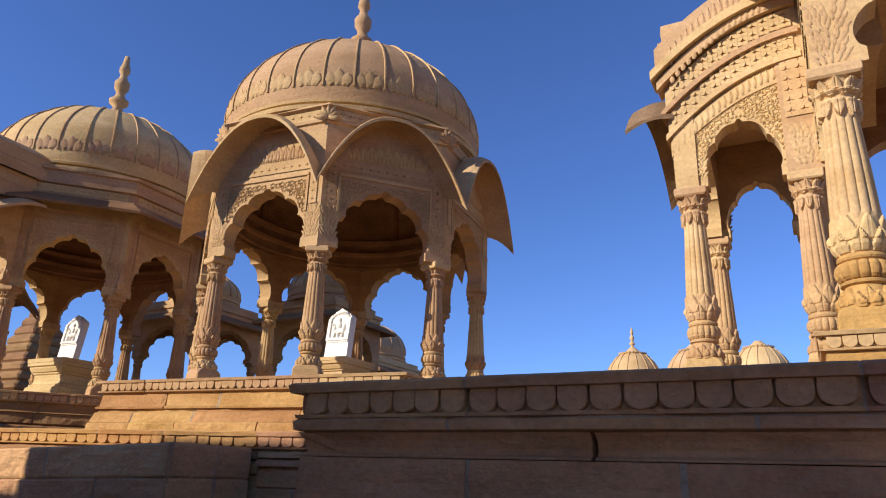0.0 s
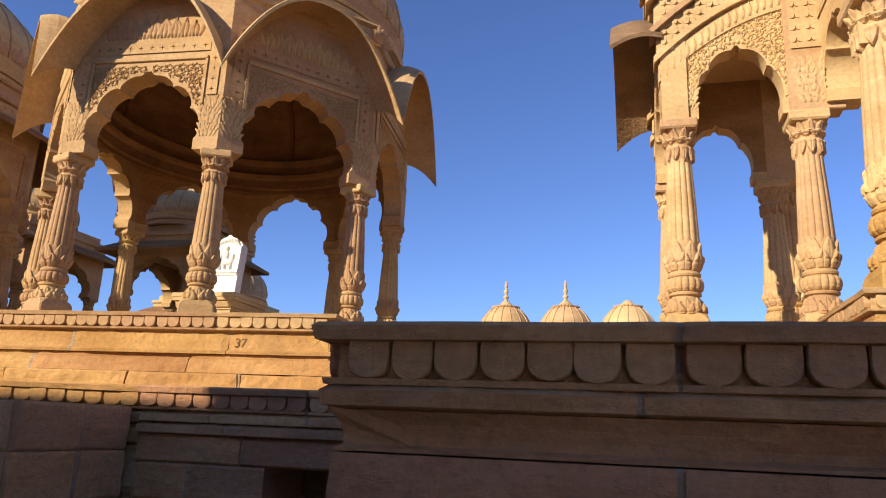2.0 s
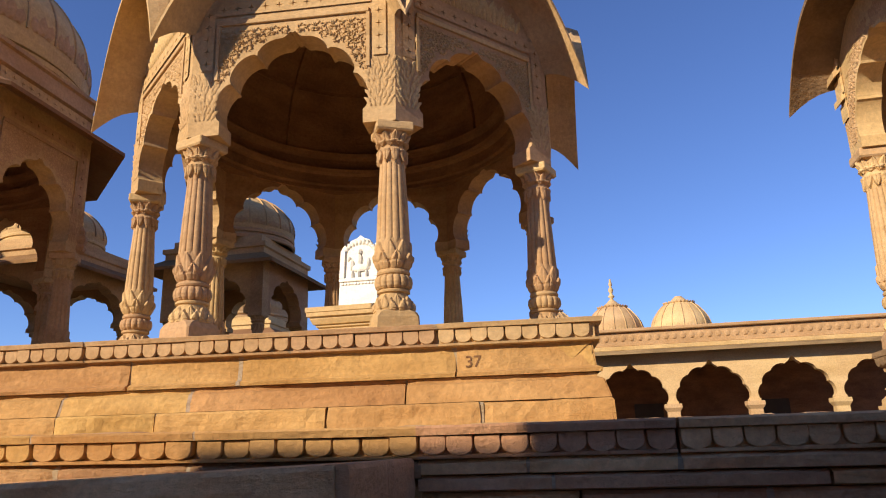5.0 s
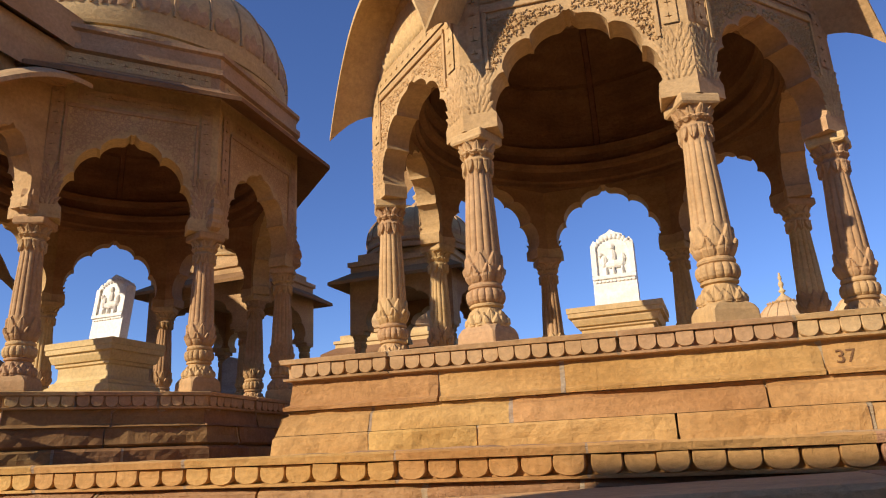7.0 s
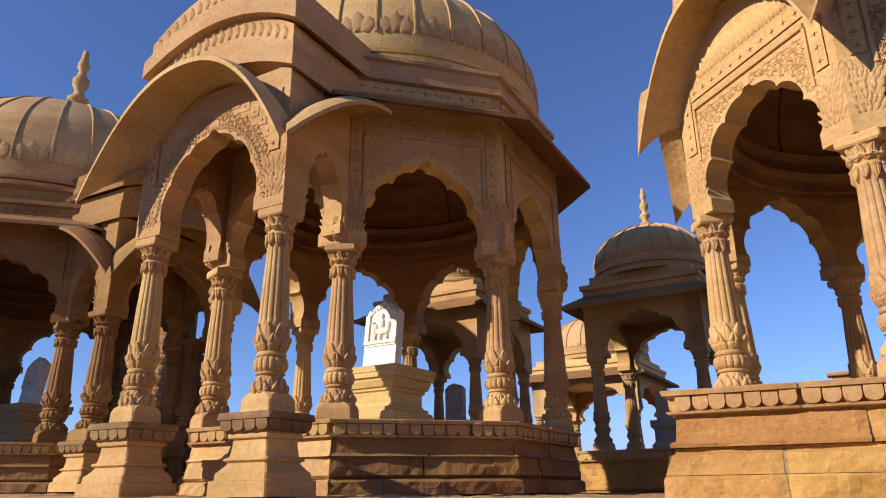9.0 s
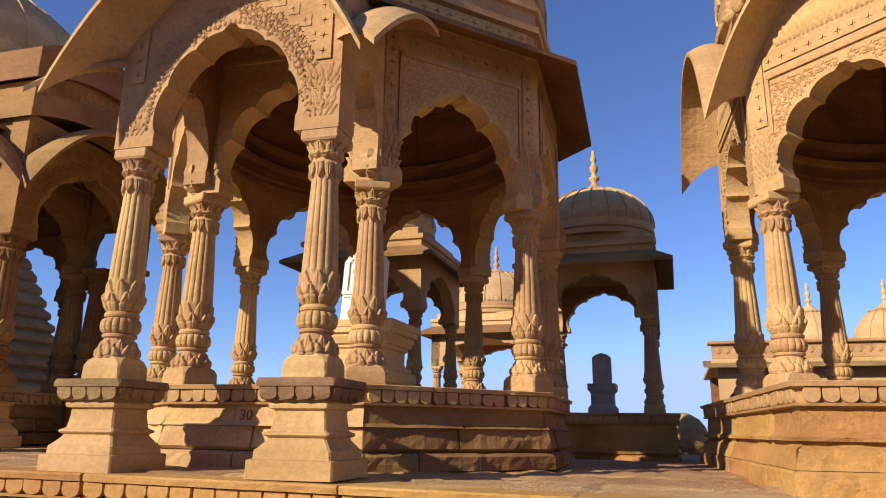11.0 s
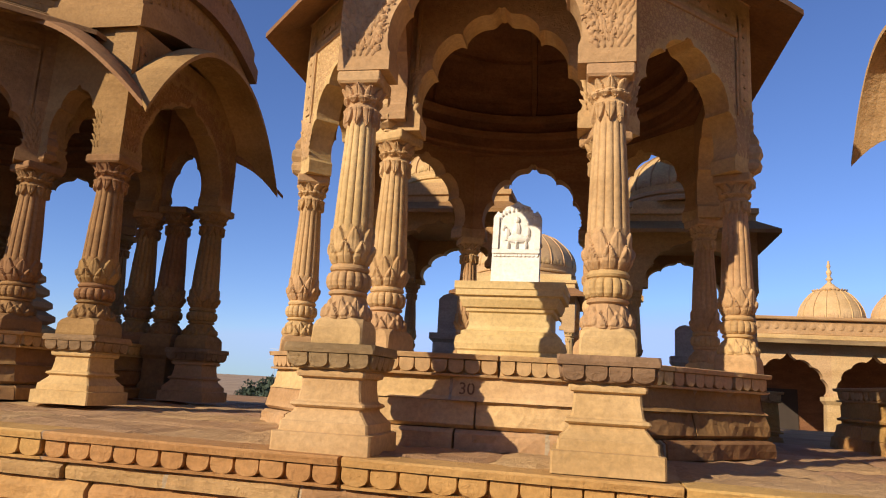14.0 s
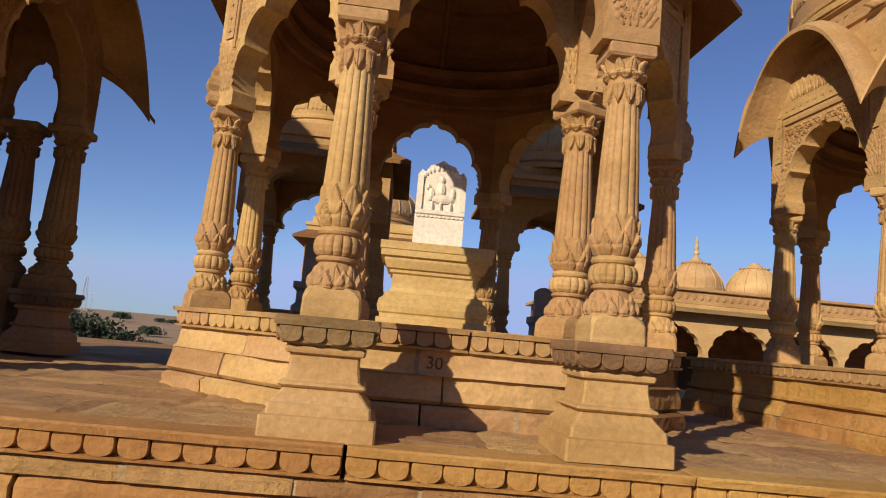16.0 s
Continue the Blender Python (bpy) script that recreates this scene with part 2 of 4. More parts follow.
# ---- courses of stone ----
def course(parent, name, length, m, profile, cuts, mat, mitre=(0, 0), petals=None, gap=0.008, jig=0.006, back=0.25, seed=1):
    """Stones in a row along +x from 0 to length, facing -y. profile: (out, z) from foot to head. cuts: places of the joints."""
    rnd = random.Random(seed)
    edges = [0.0] + [c for c in cuts if 0.1 < c < length - 0.1] + [length]
    z0, z1 = profile[0][1], profile[-1][1]
    fine = [profile[0]]
    for (o0, q0), (o1, q1) in zip(profile, profile[1:]):
        n = max(1, int(math.hypot(o1 - o0, q1 - q0) / 0.055))
        fine += [(o0 + (o1 - o0) * i / n, q0 + (q1 - q0) * i / n) for i in range(1, n + 1)]

    def wear(x, z):
        w = noise.noise(Vector((x * 3 + seed * 7, z * 5, seed * 1.3))) * jig * 1.2 + noise.noise(Vector((x * 11, z * 19, seed * 2.7))) * jig * .8
        return w + jig * 2.2 * max(0.0, noise.noise(Vector((x * 2.1 + seed * 3, z * 12, seed))) - .22)

    joints = bmesh.new()
    for c in edges[1:-1]:
        if rnd.random() < .65:
            loft(joints, [[(c + e * (gap / 2 + .012), .012 - o + wear(c, z), z) for e in (-1, 1)] + [(c + e * (gap / 2 + .012), back * .5, z) for e in (1, -1)] for o, z in fine])
    if joints.verts:
        tagged(link("mortar", joints, MORTAR, parent), "", "", "", "stuff").matrix_basis = m
    else:
        joints.free()
    for a, b in zip(edges, edges[1:]):
        bm = bmesh.new()
        dy = rnd.uniform(-jig, jig)
        ga, gb = (gap / 2 if a > 0 else 0), (gap / 2 if b < length else 0)
        ma, mb = (mitre[0] if a == 0 else 0), (mitre[1] if b == length else 0)
        rings = []
        steps = max(3, int((b - a) / 0.07) + 1)
        for k in range(steps + 1):
            t = k / steps
            r = []
            for o, z in fine:
                xa = a + ga - ma * o + (abs(noise.noise(Vector((a * 5, z * 16, seed)))) * .022 if a > 0 else 0)
                xb = b - gb + mb * o - (abs(noise.noise(Vector((b * 5, z * 16, seed + 9)))) * .022 if b < length else 0)
                chip = 0.008 if (k == 0 and a > 0) or (k == steps and b < length) else 0
                x = xa * (1 - t) + xb * t
                r.append((x, -o - dy + wear(x, z) + chip, z))
            r.append((a + ga + (b - gb - a - ga) * t, back, z1))
            r.append((a + ga + (b - gb - a - ga) * t, back, z0))
            rings.append(r)
        loft(bm, rings)
        if petals:
            sp, ph, pd, po, pz = petals
            cnt = max(1, round((b - a) / sp))
            w = (b - a - 0.02) / cnt
            for k in range(cnt):
                x = a + 0.01 + (k + 0.5) * w
                scallop(bm, pose(x + rnd.uniform(-.004, .004), -po - dy, pz, rnd.uniform(-2, 3), rnd.uniform(-1.5, 1.5), rnd.uniform(-1.5, 1.5)), w * rnd.uniform(.955, .99), ph * rnd.uniform(0.96, 1.03), pd * rnd.uniform(0.75, 1.15))
        ob = link(name, bm, mat, parent)
        ob.matrix_basis = m


def cuts_for(length, mean, seed):
    rnd = random.Random(seed)
    x, out = rnd.uniform(0.4, 1.0) * mean, []
    while x < length - 0.4 * mean:
        out.append(x)
        x += mean * rnd.uniform(0.65, 1.35)
    return out


# ---- columns ----
def leaf(count, z0, z1, deep, phase=0.0, wide=.5, sharp=1.7):
    """A ring of carved leaves from their broad end z0 to their tip z1, as an addition to the radius."""
    def add(a, z):
        t = (z - z0) / (z1 - z0)
        if not 0 <= t <= 1:
            return 0.0
        u = (a * count / (2 * math.pi) + phase) % 1.0 - .5
        w = wide * min(1.0, .8 + t) * (1 - t ** sharp)
        edge = max(0.0, min(1.0, (w - abs(u)) / .065))
        vein = .28 * max(0.0, 1 - abs(u) / .07)
        return 1.35 * deep * edge * (.35 + .65 * t ** .6) * (1 - .3 * (u / max(w, .01)) ** 2 - vein)
    return add


def carved(bm, profile, adds, n=120, step=.009):
    """A turned shape with leaves carved round it, in one skin. profile: (radius, z)."""
    rows = []
    for (r0, z0), (r1, z1) in zip(profile, profile[1:]):
        m = max(1, int(abs(z1 - z0) / step + .5))
        rows += [(r0 + (r1 - r0) * k / m, z0 + (z1 - z0) * k / m) for k in range(m)]
    rows.append(profile[-1])
    loft(bm, [[((r + sum(f(2 * math.pi * i / n, z) for f in adds)) * math.cos(2 * math.pi * i / n), (r + sum(f(2 * math.pi * i / n, z) for f in adds)) * math.sin(2 * math.pi * i / n), z) for i in range(n)] for r, z in rows])


def column_meshes(h, r, key, mat=None, foot=None):
    """Shaft, base_block, lotus_base, ribbed_ring, leaf_cup, capital of a turned column h high."""
    out = {}
    mat = mat or SAND
    foot = foot or mat
    def keep(nm, bm, stuff, smooth=False):
        ob = link(nm, bm, stuff, None, smooth)
        out[nm] = ob.data
        bpy.data.objects.remove(ob)
    k = r / 0.12
    def scaled(prof):
        return [(x * k, z * h) for x, z in prof]
    bm = bmesh.new()
    flute = lambda a: 1 - 0.10 * (1 - abs(math.sin(7 * a)) ** 0.55)
    turned(bm, scaled([(0.134, .38), (0.142, .42), (0.138, .47), (0.128, .60), (0.115, .72), (0.106, .82), (.102, .85)]), 112, 0, flute)
    keep("shaft", bm, mat)
    bm = bmesh.new()
    w = 0.355 * k
    loft(bm, [square(w * .98, 0, .008), square(w, .01 * h, .01), square(w * .985, .06 * h, .014), square(w * .93, .08 * h, .03), square(w * .86, .093 * h, .06)])
    keep("base_block", bm, foot)
    bm = bmesh.new()
    carved(bm, scaled([(.158, .086), (.152, .105), (.136, .135), (.122, .16), (.114, .172), (.134, .178), (.136, .186), (.118, .194)]), [leaf(8, .087 * h, .150 * h, .024 * k, 0), leaf(8, .10 * h, .168 * h, .016 * k, .5)])
    keep("lotus_base", bm, foot)
    bm = bmesh.new()
    rib = lambda a: 1 - 0.09 * (1 - abs(math.cos(8 * a)) ** .6)
    turned(bm, scaled([(.116, .19), (.136, .195), (.152, .205), (.160, .222), (.157, .240), (.146, .252), (.124, .258)]), 96, 0, rib)
    turned(bm, scaled([(.118, .256), (.134, .262), (.139, .270), (.134, .278), (.118, .286)]), 48)
    keep("ribbed_ring", bm, foot)
    bm = bmesh.new()
    carved(bm, scaled([(.114, .28), (.124, .292), (.138, .31), (.141, .335), (.139, .36), (.137, .40), (.136, .425)]), [leaf(8, .286 * h, .372 * h, .022 * k, .5), leaf(8, .325 * h, .422 * h, .018 * k, 0, .5, 2.2)])
    keep("leaf_cup", bm, mat)
    bm = bmesh.new()
    carved(bm, scaled([(.100, .792), (.106, .82), (.112, .85), (.124, .862), (.126, .868), (.112, .874), (.108, .884), (.112, .892), (.132, .900), (.134, .908), (.118, .914), (.122, .925), (.136, .945), (.150, .955)]), [leaf(10, .866 * h, .798 * h, .026 * k, 0, .5, 2.4), leaf(10, .908 * h, .956 * h, .024 * k, 0), leaf(10, .905 * h, .882 * h, .018 * k, .5, .5, 2.4)])
    keep("capital", bm, mat)
    bm = bmesh.new()
    w = 0.32 * k
    loft(bm, [square(w * .93, .953 * h, .012), square(w, .962 * h, .008), square(w, .992 * h, .008), square(w * .97, 1.0 * h, .008)])
    keep("abacus", bm, mat)
    return out


def put_column(parent, meshes, m, mats=None):
    ob = share("column", meshes["shaft"], parent, m)
    for nm in ("base_block", "lotus_base", "ribbed_ring", "leaf_cup", "capital", "abacus"):
        share(nm, meshes[nm], ob)
    return ob


# ---- arches ----
def arch_curve(hw, hh, lobes, deep, n=96):
    pts = []
    for i in range(n + 1):
        t = math.pi * (1 - i / n)
        r = 1 - deep + deep * abs(math.sin(lobes * t)) ** 0.55
        r += 0.13 * math.exp(-((t - math.pi / 2) / 0.075) ** 2)
        pts.append((hw * r * math.cos(t), hh * r * math.sin(t)))
    return pts


def arch_panel(bm, width, z0, zs, ztop, hw, hh, yf, yb, lobes=5, deep=0.09, mit=0.0):
    """A wall from z0 up with a cusped opening that springs at zs. Faces -y at yf; mit: how much wider each half grows per metre outwards."""
    n = 96
    cur = arch_curve(hw, hh, lobes, deep, n)
    half = width / 2
    rows = []
    for y in (yf, yb):
        hx = half + mit * (-y)
        o, i2 = [], []
        for (x, z), k in zip(cur, range(n + 1)):
            t = math.pi * (1 - k / n)
            c, s = math.cos(t), math.sin(t)
            q = min(hx / max(abs(c), 1e-6), (ztop - zs) / max(s, 1e-6))
            o.append((c * q, y, zs + s * q))
            i2.append((x, y, zs + z))
        rows.append(([bm.verts.new(p) for p in o], [bm.verts.new(p) for p in i2]))
    (of, inf), (ob, inb) = rows
    for k in range(n):
        bm.faces.new((of[k], of[k + 1], inf[k + 1], inf[k]))
        # back of the wall: its shade is put into the material
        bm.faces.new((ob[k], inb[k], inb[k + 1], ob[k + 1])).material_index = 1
        bm.faces.new((inf[k], inf[k + 1], inb[k + 1], inb[k]))
        bm.faces.new((of[k], ob[k], ob[k + 1], of[k + 1]))
    for sgn in (-1, 1):
        hxf, hxb = half + mit * (-yf), half + mit * (-yb)
        x = hw * (1 - deep)
        loft(bm, [[(sgn * x, yf, z), (sgn * hxf, yf, z), (sgn * hxb, yb, z), (sgn * x, yb, z)] for z in (z0, zs)])


def scrolls(bm, hw, hh, zs, half, ztop, y, seed, lobes=5, deep=0.09, step=0.105, rmax=9.0, high=.016):
    """Curling tendrils in relief in the two spandrels over an arch."""
    rnd = random.Random(seed)
    zz = zs + 0.06
    row = 0
    while zz < ztop - 0.02:
        x = step / 2 + (row % 2) * step / 2
        while x < half - 0.03:
            t = math.atan2((zz - zs) / hh, x / hw)
            if rmax > math.hypot(x / hw, (zz - zs) / hh) > 1.05 + 0.13 * math.exp(-((t - math.pi / 2) / 0.1) ** 2):
                for sg in (-1, 1):
                    spin = 1 if (row + int(x / step)) % 2 else -1
                    for k in range(9):
                        a = sg * spin * k * 0.78 + row
                        rr = step * 0.47 * (1 - k / 11)
                        px, pz = sg * x + rr * math.cos(a), zz + rr * math.sin(a)
                        ang = math.degrees(a) + 90 * sg * spin
                        petal(bm, pose(px, y, pz) @ pose(0, 0, 0, 0, 90 - ang, 0), step * 0.2, step * 0.5, high, 0.6)
            x += step
        zz += step * 0.88
        row += 1


def leaf_spray(bm, x, y, z, w, h, seed):
    """Flame-like leaves rising on a bracket."""
    rnd = random.Random(seed)
    for r in range(7):
        t = r / 6
        for k in (-2, -1, 0, 1, 2):
            sway = 16 * math.sin(r * 1.9 + k)
            px = x + k * w * 0.19 * (0.75 + 0.25 * t)
            for q in (0, 1):
                petal(bm, pose(px + q * w * .03 * (1 if k > 0 else -1), y + .003, z + h * 0.78 * t + q * h * .09) @ pose(0, 0, 0, 0, k * 8 + sway + q * (22 if k > 0 else -22), 0), w * 0.13, h * (.2 - .05 * q), 0.011, 1.0)


def curved_eave(bm, s, y0, proj, zi, hi, zo, ho, mit, thick=0.05, n=28, pow_=2.0, rows=5):
    """A bowed stone hood over one bay: inner line on the wall at y0, outer line proj further out."""
    top, low = [], []
    for j in range(rows + 1):
        v = j / rows
        y = y0 - proj * v
        half = s / 2 + mit * (-y)
        belly = 0.07 * math.sin(math.pi * v)
        up, dn = [], []
        for i in range(n + 1):
            u = 2 * i / n - 1
            a = zi - hi * abs(u) ** pow_
            b = zo - ho * abs(u) ** (pow_ + 0.25)
            z = a * (1 - v) + b * v + belly
            up.append((u * half, y, z))
            dn.append((u * half, y, z - thick))
        top.append(up)
        low.append(dn)
    loft(bm, [t + d[::-1] for t, d in zip(top, low)], True)


def ribbed_dome(parent, R, zb, H, ribs, crest=0.28, fin=1.75, mat=None, onion=0.0):
    mat = mat or SAND
    def prof(t):
        a = t * math.pi / 2
        return R * (math.cos(a) ** 0.64) * (1 + 0.05 * math.sin(math.pi * min(1, t * 1.8))), zb + H * math.sin(a) ** 1.06 * (1 - onion) + H * onion * t ** 2.2
    bm = bmesh.new()
    pts = [prof(i / 22) for i in range(22)] + [(R * 0.05, zb + H * 1.0)]
    turned(bm, pts, 96, 0, None, False, True)
    dome = part("dome", bm, mat, parent, "ribbed stone dome", True)
    bm = bmesh.new()
    rings = []
    for i in range(2, 21):
        r, z = prof(i / 22)
        r2, z2 = prof((i + 0.5) / 22)
        nx, nz = (z2 - z), (r - r2)
        q = math.hypot(nx, nz)
        w = 0.012 * R / 2 * (1.1 - 0.5 * i / 22) + 0.005
        o = 0.022
        rings.append([(r - .02, -w, z), (r + o * nx / q, -w * .6, z + o * nz / q), (r + o * nx / q, w * .6, z + o * nz / q), (r - .02, w, z)])
    loft(bm, rings)
    first = link("rib", bm, mat, dome)
    for i in range(1, ribs):
        share("rib", first.data, dome, pose(0, 0, 0, 0, 0, 360 * i / ribs))
    bm = bmesh.new()
    nl = ribs
    for i in range(nl):
        a = 360 * (i + 0.5) / nl + 90
        r, z = prof(2 / 22)
        w = 2 * math.pi * R / nl
        base = pose(0, 0, 0, 0, 0, a) @ pose(0, -r - 0.002, z, 1, 0, 0)
        for k in (-1, 0, 1):
            petal(bm, base @ pose(k * w * .2, 0, 0, 0, k * 14, 0), w * 0.36, H * (0.16 - 0.035 * abs(k)), 0.016, .8)
    tagged(part("leaf_band", bm, mat, dome), "", "", "", "stuff")
    bm = bmesh.new()
    turned(bm, [(R * 1.0, zb - .17), (R * 1.04, zb - .16), (R * 1.045, zb - .10), (R * 1.0, zb - .08), (R * .99, zb - .05), (R * 1.025, zb - .04), (R * 1.03, zb), (R * 1.0, zb + .03)], 96, 0, None, False, False)
    part("base_ring", bm, mat, dome, smooth=False)
    bm = bmesh.new()
    zt = zb + H
    rc = R * crest
    turned(bm, [(rc * 1.1, zt - .14), (rc * 1.15, zt - .10), (rc, zt - .06), (rc * .7, zt), (rc * .45, zt + .08), (rc * .3, zt + .14)], 40)
    for i in range(24):
        petal(bm, pose(0, 0, 0, 0, 0, 15 * i) @ pose(0, -rc * 1.08, zt - .12, 38, 0, 0), rc * 0.3, rc * 0.32, 0.03, 0.6)
    part("lotus_crest", bm, mat, dome)
    bm = bmesh.new()
    q = fin
    turned(bm, [(.13 * q, zt + .06), (.10 * q, zt + .16 * q), (.05 * q, zt + .26 * q), (.11 * q, zt + .31 * q), (.115 * q, zt + .35 * q), (.06 * q, zt + .40 * q), (.05 * q, zt + .46 * q), (.085 * q, zt + .52 * q), (.09 * q, zt + .60 * q), (.05 * q, zt + .66 * q), (.04 * q, zt + .72 * q), (.065 * q, zt + .76 * q), (.06 * q, zt + .82 * q), (.04 * q, zt + .88 * q), (.03 * q, zt + .98 * q)], 24)
    part("finial", bm, mat, dome, smooth=True)
    return dome


def inner_vault(parent, a, z0, zt):
    """The ringed ceiling under a dome, its shade put into the colour; a: from the centre to the inner face of the
    walls.
    """
    bm = bmesh.new()
    R = a
    prof = [(R * 1.1, z0), (R * .985, z0), (R * .985, z0 + .05), (R * .965, z0 + .07), (R * .965, z0 + .20), (R * .93, z0 + .22), (R * .92, z0 + .27), (R * .955, z0 + .30), (R * .955, z0 + .42), (R * .92, z0 + .45), (R * .91, z0 + .5), (R * .94, z0 + .53)]
    zs = z0 + .53
    for i in range(1, 14):
        t = i / 14 * math.pi / 2
        q = R * .94 * math.cos(t)
        z = zs + (zt - zs) * math.sin(t)
        prof.append((q, z))
        if i % 4 == 0:
            prof += [(q - .03, z - .01), (q - .035, z + .04)]
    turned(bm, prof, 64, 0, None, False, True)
    vault = part("vault", bm, INDOOR_SHADE, parent, "ringed stone vault, its shade in the colour")
    bm = bmesh.new()
    rows = []
    for i in range(9):
        t = i / 10 * math.pi / 2
        q, z = R * .94 * math.cos(t), zs + (zt - zs) * math.sin(t)
        rows.append([(q + .02, -.045, z), (q - .035, -.03, z - .015), (q - .035, .03, z - .015), (q + .02, .045, z)])
    loft(bm, rows)
    rib = link("vault_rib", bm, INDOOR_SHADE, vault)
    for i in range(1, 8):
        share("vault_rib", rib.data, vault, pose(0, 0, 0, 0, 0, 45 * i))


def octagon_chhatri(parent, s, zc, kind, meshes, skip=(), seed=3, detail=True, mat=None, zw=5.95, hh=0.51, tip=5.12, zp=2.70, over=.68, relief=.016):
    """Columns, arched walls, eaves and dome on eight sides of length s. Local z is absolute; zc: top of the columns."""
    mat = mat or SAND
    a = s / 2 * (1 + math.sqrt(2))
    R = s / 2 / math.sin(math.pi / 8)
    for i in range(8):
        ang = 22.5 + 45 * i
        m = pose(R * math.cos(radians(ang)), R * math.sin(radians(ang)), zp, 0, 0, ang + 90)
        put_column(parent, meshes, m)
    if kind == "flat":
        bm = bmesh.new()
        loft(bm, [[(x * q, -.13 - d * q2, z + zc) for x, q2 in ((-.075, 0), (-.06, .8), (.06, .8), (.075, 0))] for q, d, z in ((.7, .05, .02), (1.0, .10, .05), (1.05, .12, .10), (.75, .10, .14), (1.0, .13, .19), (.9, .12, .25), (.55, .09, .28), (.65, .10, .32), (.5, .07, .37), (.2, .03, .41))])
        first = link("bracket", bm, mat, parent)
        for i in range(8):
            ang = 22.5 + 45 * i
            mm = pose(0, 0, 0, 0, 0, ang + 90) @ pose(0, -R, 0)
            if i == 0:
                first.matrix_basis = mm
            else:
                share("bracket", first.data, parent, mm)
    mit = math.tan(math.pi / 8)
    yf, yb = -0.15, 0.09
    # one bay, facing -y, at the wall line
    hw = s / 2 - 0.15
    bm = bmesh.new()
    arch_panel(bm, s, zc, zc + 0.12, zw, hw, hh, yf, yb, 6, 0.09, mit)
    wall = link("arch", bm, mat, None)
    bm = bmesh.new()
    # frame round the spandrel, star band, leaf brackets
    zf = tip + .2
    half = s / 2 - 0.03
    box(bm, -half + .13, half - .13, yf - .022, yf, zf - .02, zf + .025, .004)
    for sg in (-1, 1):
        x = sg * (half - .12)
        box(bm, min(x, x - sg * .03), max(x, x - sg * .03), yf - .02, yf, zc + .5, zf - .02, .004)
    if detail:
        scrolls(bm, hw, hh, zc + .12, half - .14, zf - .02, yf, seed, step=.078, high=relief)
        for sg in (-1, 1):
            leaf_spray(bm, sg * (half - .04), yf - .004, zc + .14, .24, .46, seed + sg)
    else:
        for sg in (-1, 1):
            leaf_spray(bm, sg * (half - .04), yf - .004, zc + .14, .24, .46, seed + sg)
    carve = link("carving", bm, mat, None)
    bm = bmesh.new()
    cells = [(x * .125, zf + .14) for x in range(-int((half - .16) / .125), int((half - .16) / .125) + 1)]
    star_band(bm, cells, .125, yf)
    for sg in (-1, 1):
        star_band(bm, [(sg * (half - .04), zc + .66 + .12 * k) for k in range(7)], .12, yf)
    stars = tagged(link("star_band", bm, mat, None), "", "", "", "stuff")
    bm = bmesh.new()
    # relief panel over the star band
    for k in range(-4, 5):
        x = k * half * 0.155
        hgt = 0.28 * (1 - (k / 6.0) ** 2)
        for q in (-1, 0, 1):
            petal(bm, pose(x + q * .035, yf, zf + .26) @ pose(0, 0, 0, 0, q * 20, 0), .06, hgt, .025, 1.0)
    tymp = link("relief_panel", bm, mat, None)
    eave = None
    if kind == "bowed":
        bm = bmesh.new()
        curved_eave(bm, s, yf + .03, .43, zw + .20, .88, zw + .15, 1.12, mit)
        eave = link("eave", bm, mat, None)
    for i in range(8):
        if i in skip:
            continue
        rm = pose(0, 0, 0, 0, 0, 45 * i) @ pose(0, -a, 0)
        p = share("arch", wall.data, parent, rm)
        share("carving", carve.data, p)
        share("star_band", stars.data, p)
        if kind == "bowed":
            share("relief_panel", tymp.data, p)
            share("eave", eave.data, parent, rm)
    for o in (wall, carve, stars, tymp, eave):
        if o:
            bpy.data.objects.remove(o)
    c8 = 1 / math.cos(math.pi / 8)
    rot = math.pi / 8
    if kind == "flat":
        bm = bmesh.new()
        e0, e1 = (a + .12) * c8, (a + over) * c8
        turned(bm, [(e0, zw + .02), (e1, zw - .20), (e1, zw - .15), (e0 + .02, zw + .10), (e0, zw + .12)], 8, rot, None, False, False)
        # whole slab darkened for stained edges and the shade underneath
        part("eave", bm, AGED_SHADED, parent, "sloping stained stone eave slab, underside shade in its colour")
        bm = bmesh.new()
        turned(bm, [((a + .10) * c8, zw - .02), ((a + .17) * c8, zw), ((a + .17) * c8, zw + .10), ((a + .12) * c8, zw + .13), ((a + .12) * c8, zw + .27), ((a + .18) * c8, zw + .29), ((a + .18) * c8, zw + .36), ((a + .13) * c8, zw + .38), ((a + .13) * c8, zw + .53), ((a + .17) * c8, zw + .55), ((a + .17) * c8, zw + .60), ((a + .05) * c8, zw + .63), ((a - .08) * c8, zw + .64)], 8, rot, None, False, False)
        drum = part("drum", bm, mat, parent)
        zd = zw + .74
    else:
        bm = bmesh.new()
        turned(bm, [((a + .14) * c8, zw - .02), ((a + .14) * c8, zw + .08), ((a + .17) * c8, zw + .10), ((a + .17) * c8, zw + .15), ((a + .11) * c8, zw + .17), ((a + .11) * c8, zw + .33), ((a + .16) * c8, zw + .36), ((a + .14) * c8, zw + .40), ((a + .02) * c8, zw + .43), ((a - .08) * c8, zw + .44)], 8, rot, None, False, False)
        drum = part("drum", bm, mat, parent)
        zd = zw + .55
    bm = bmesh.new()
    zz = zw + (.20 if kind == "flat" else .25)
    nst = int(s / .14)
    sb = a + (.12 if kind == "flat" else .11)
    star_band(bm, [((k - (nst - 1) / 2) * .14, zz) for k in range(nst)], .14, -sb + .002)
    first = link("star_band", bm, mat, drum)
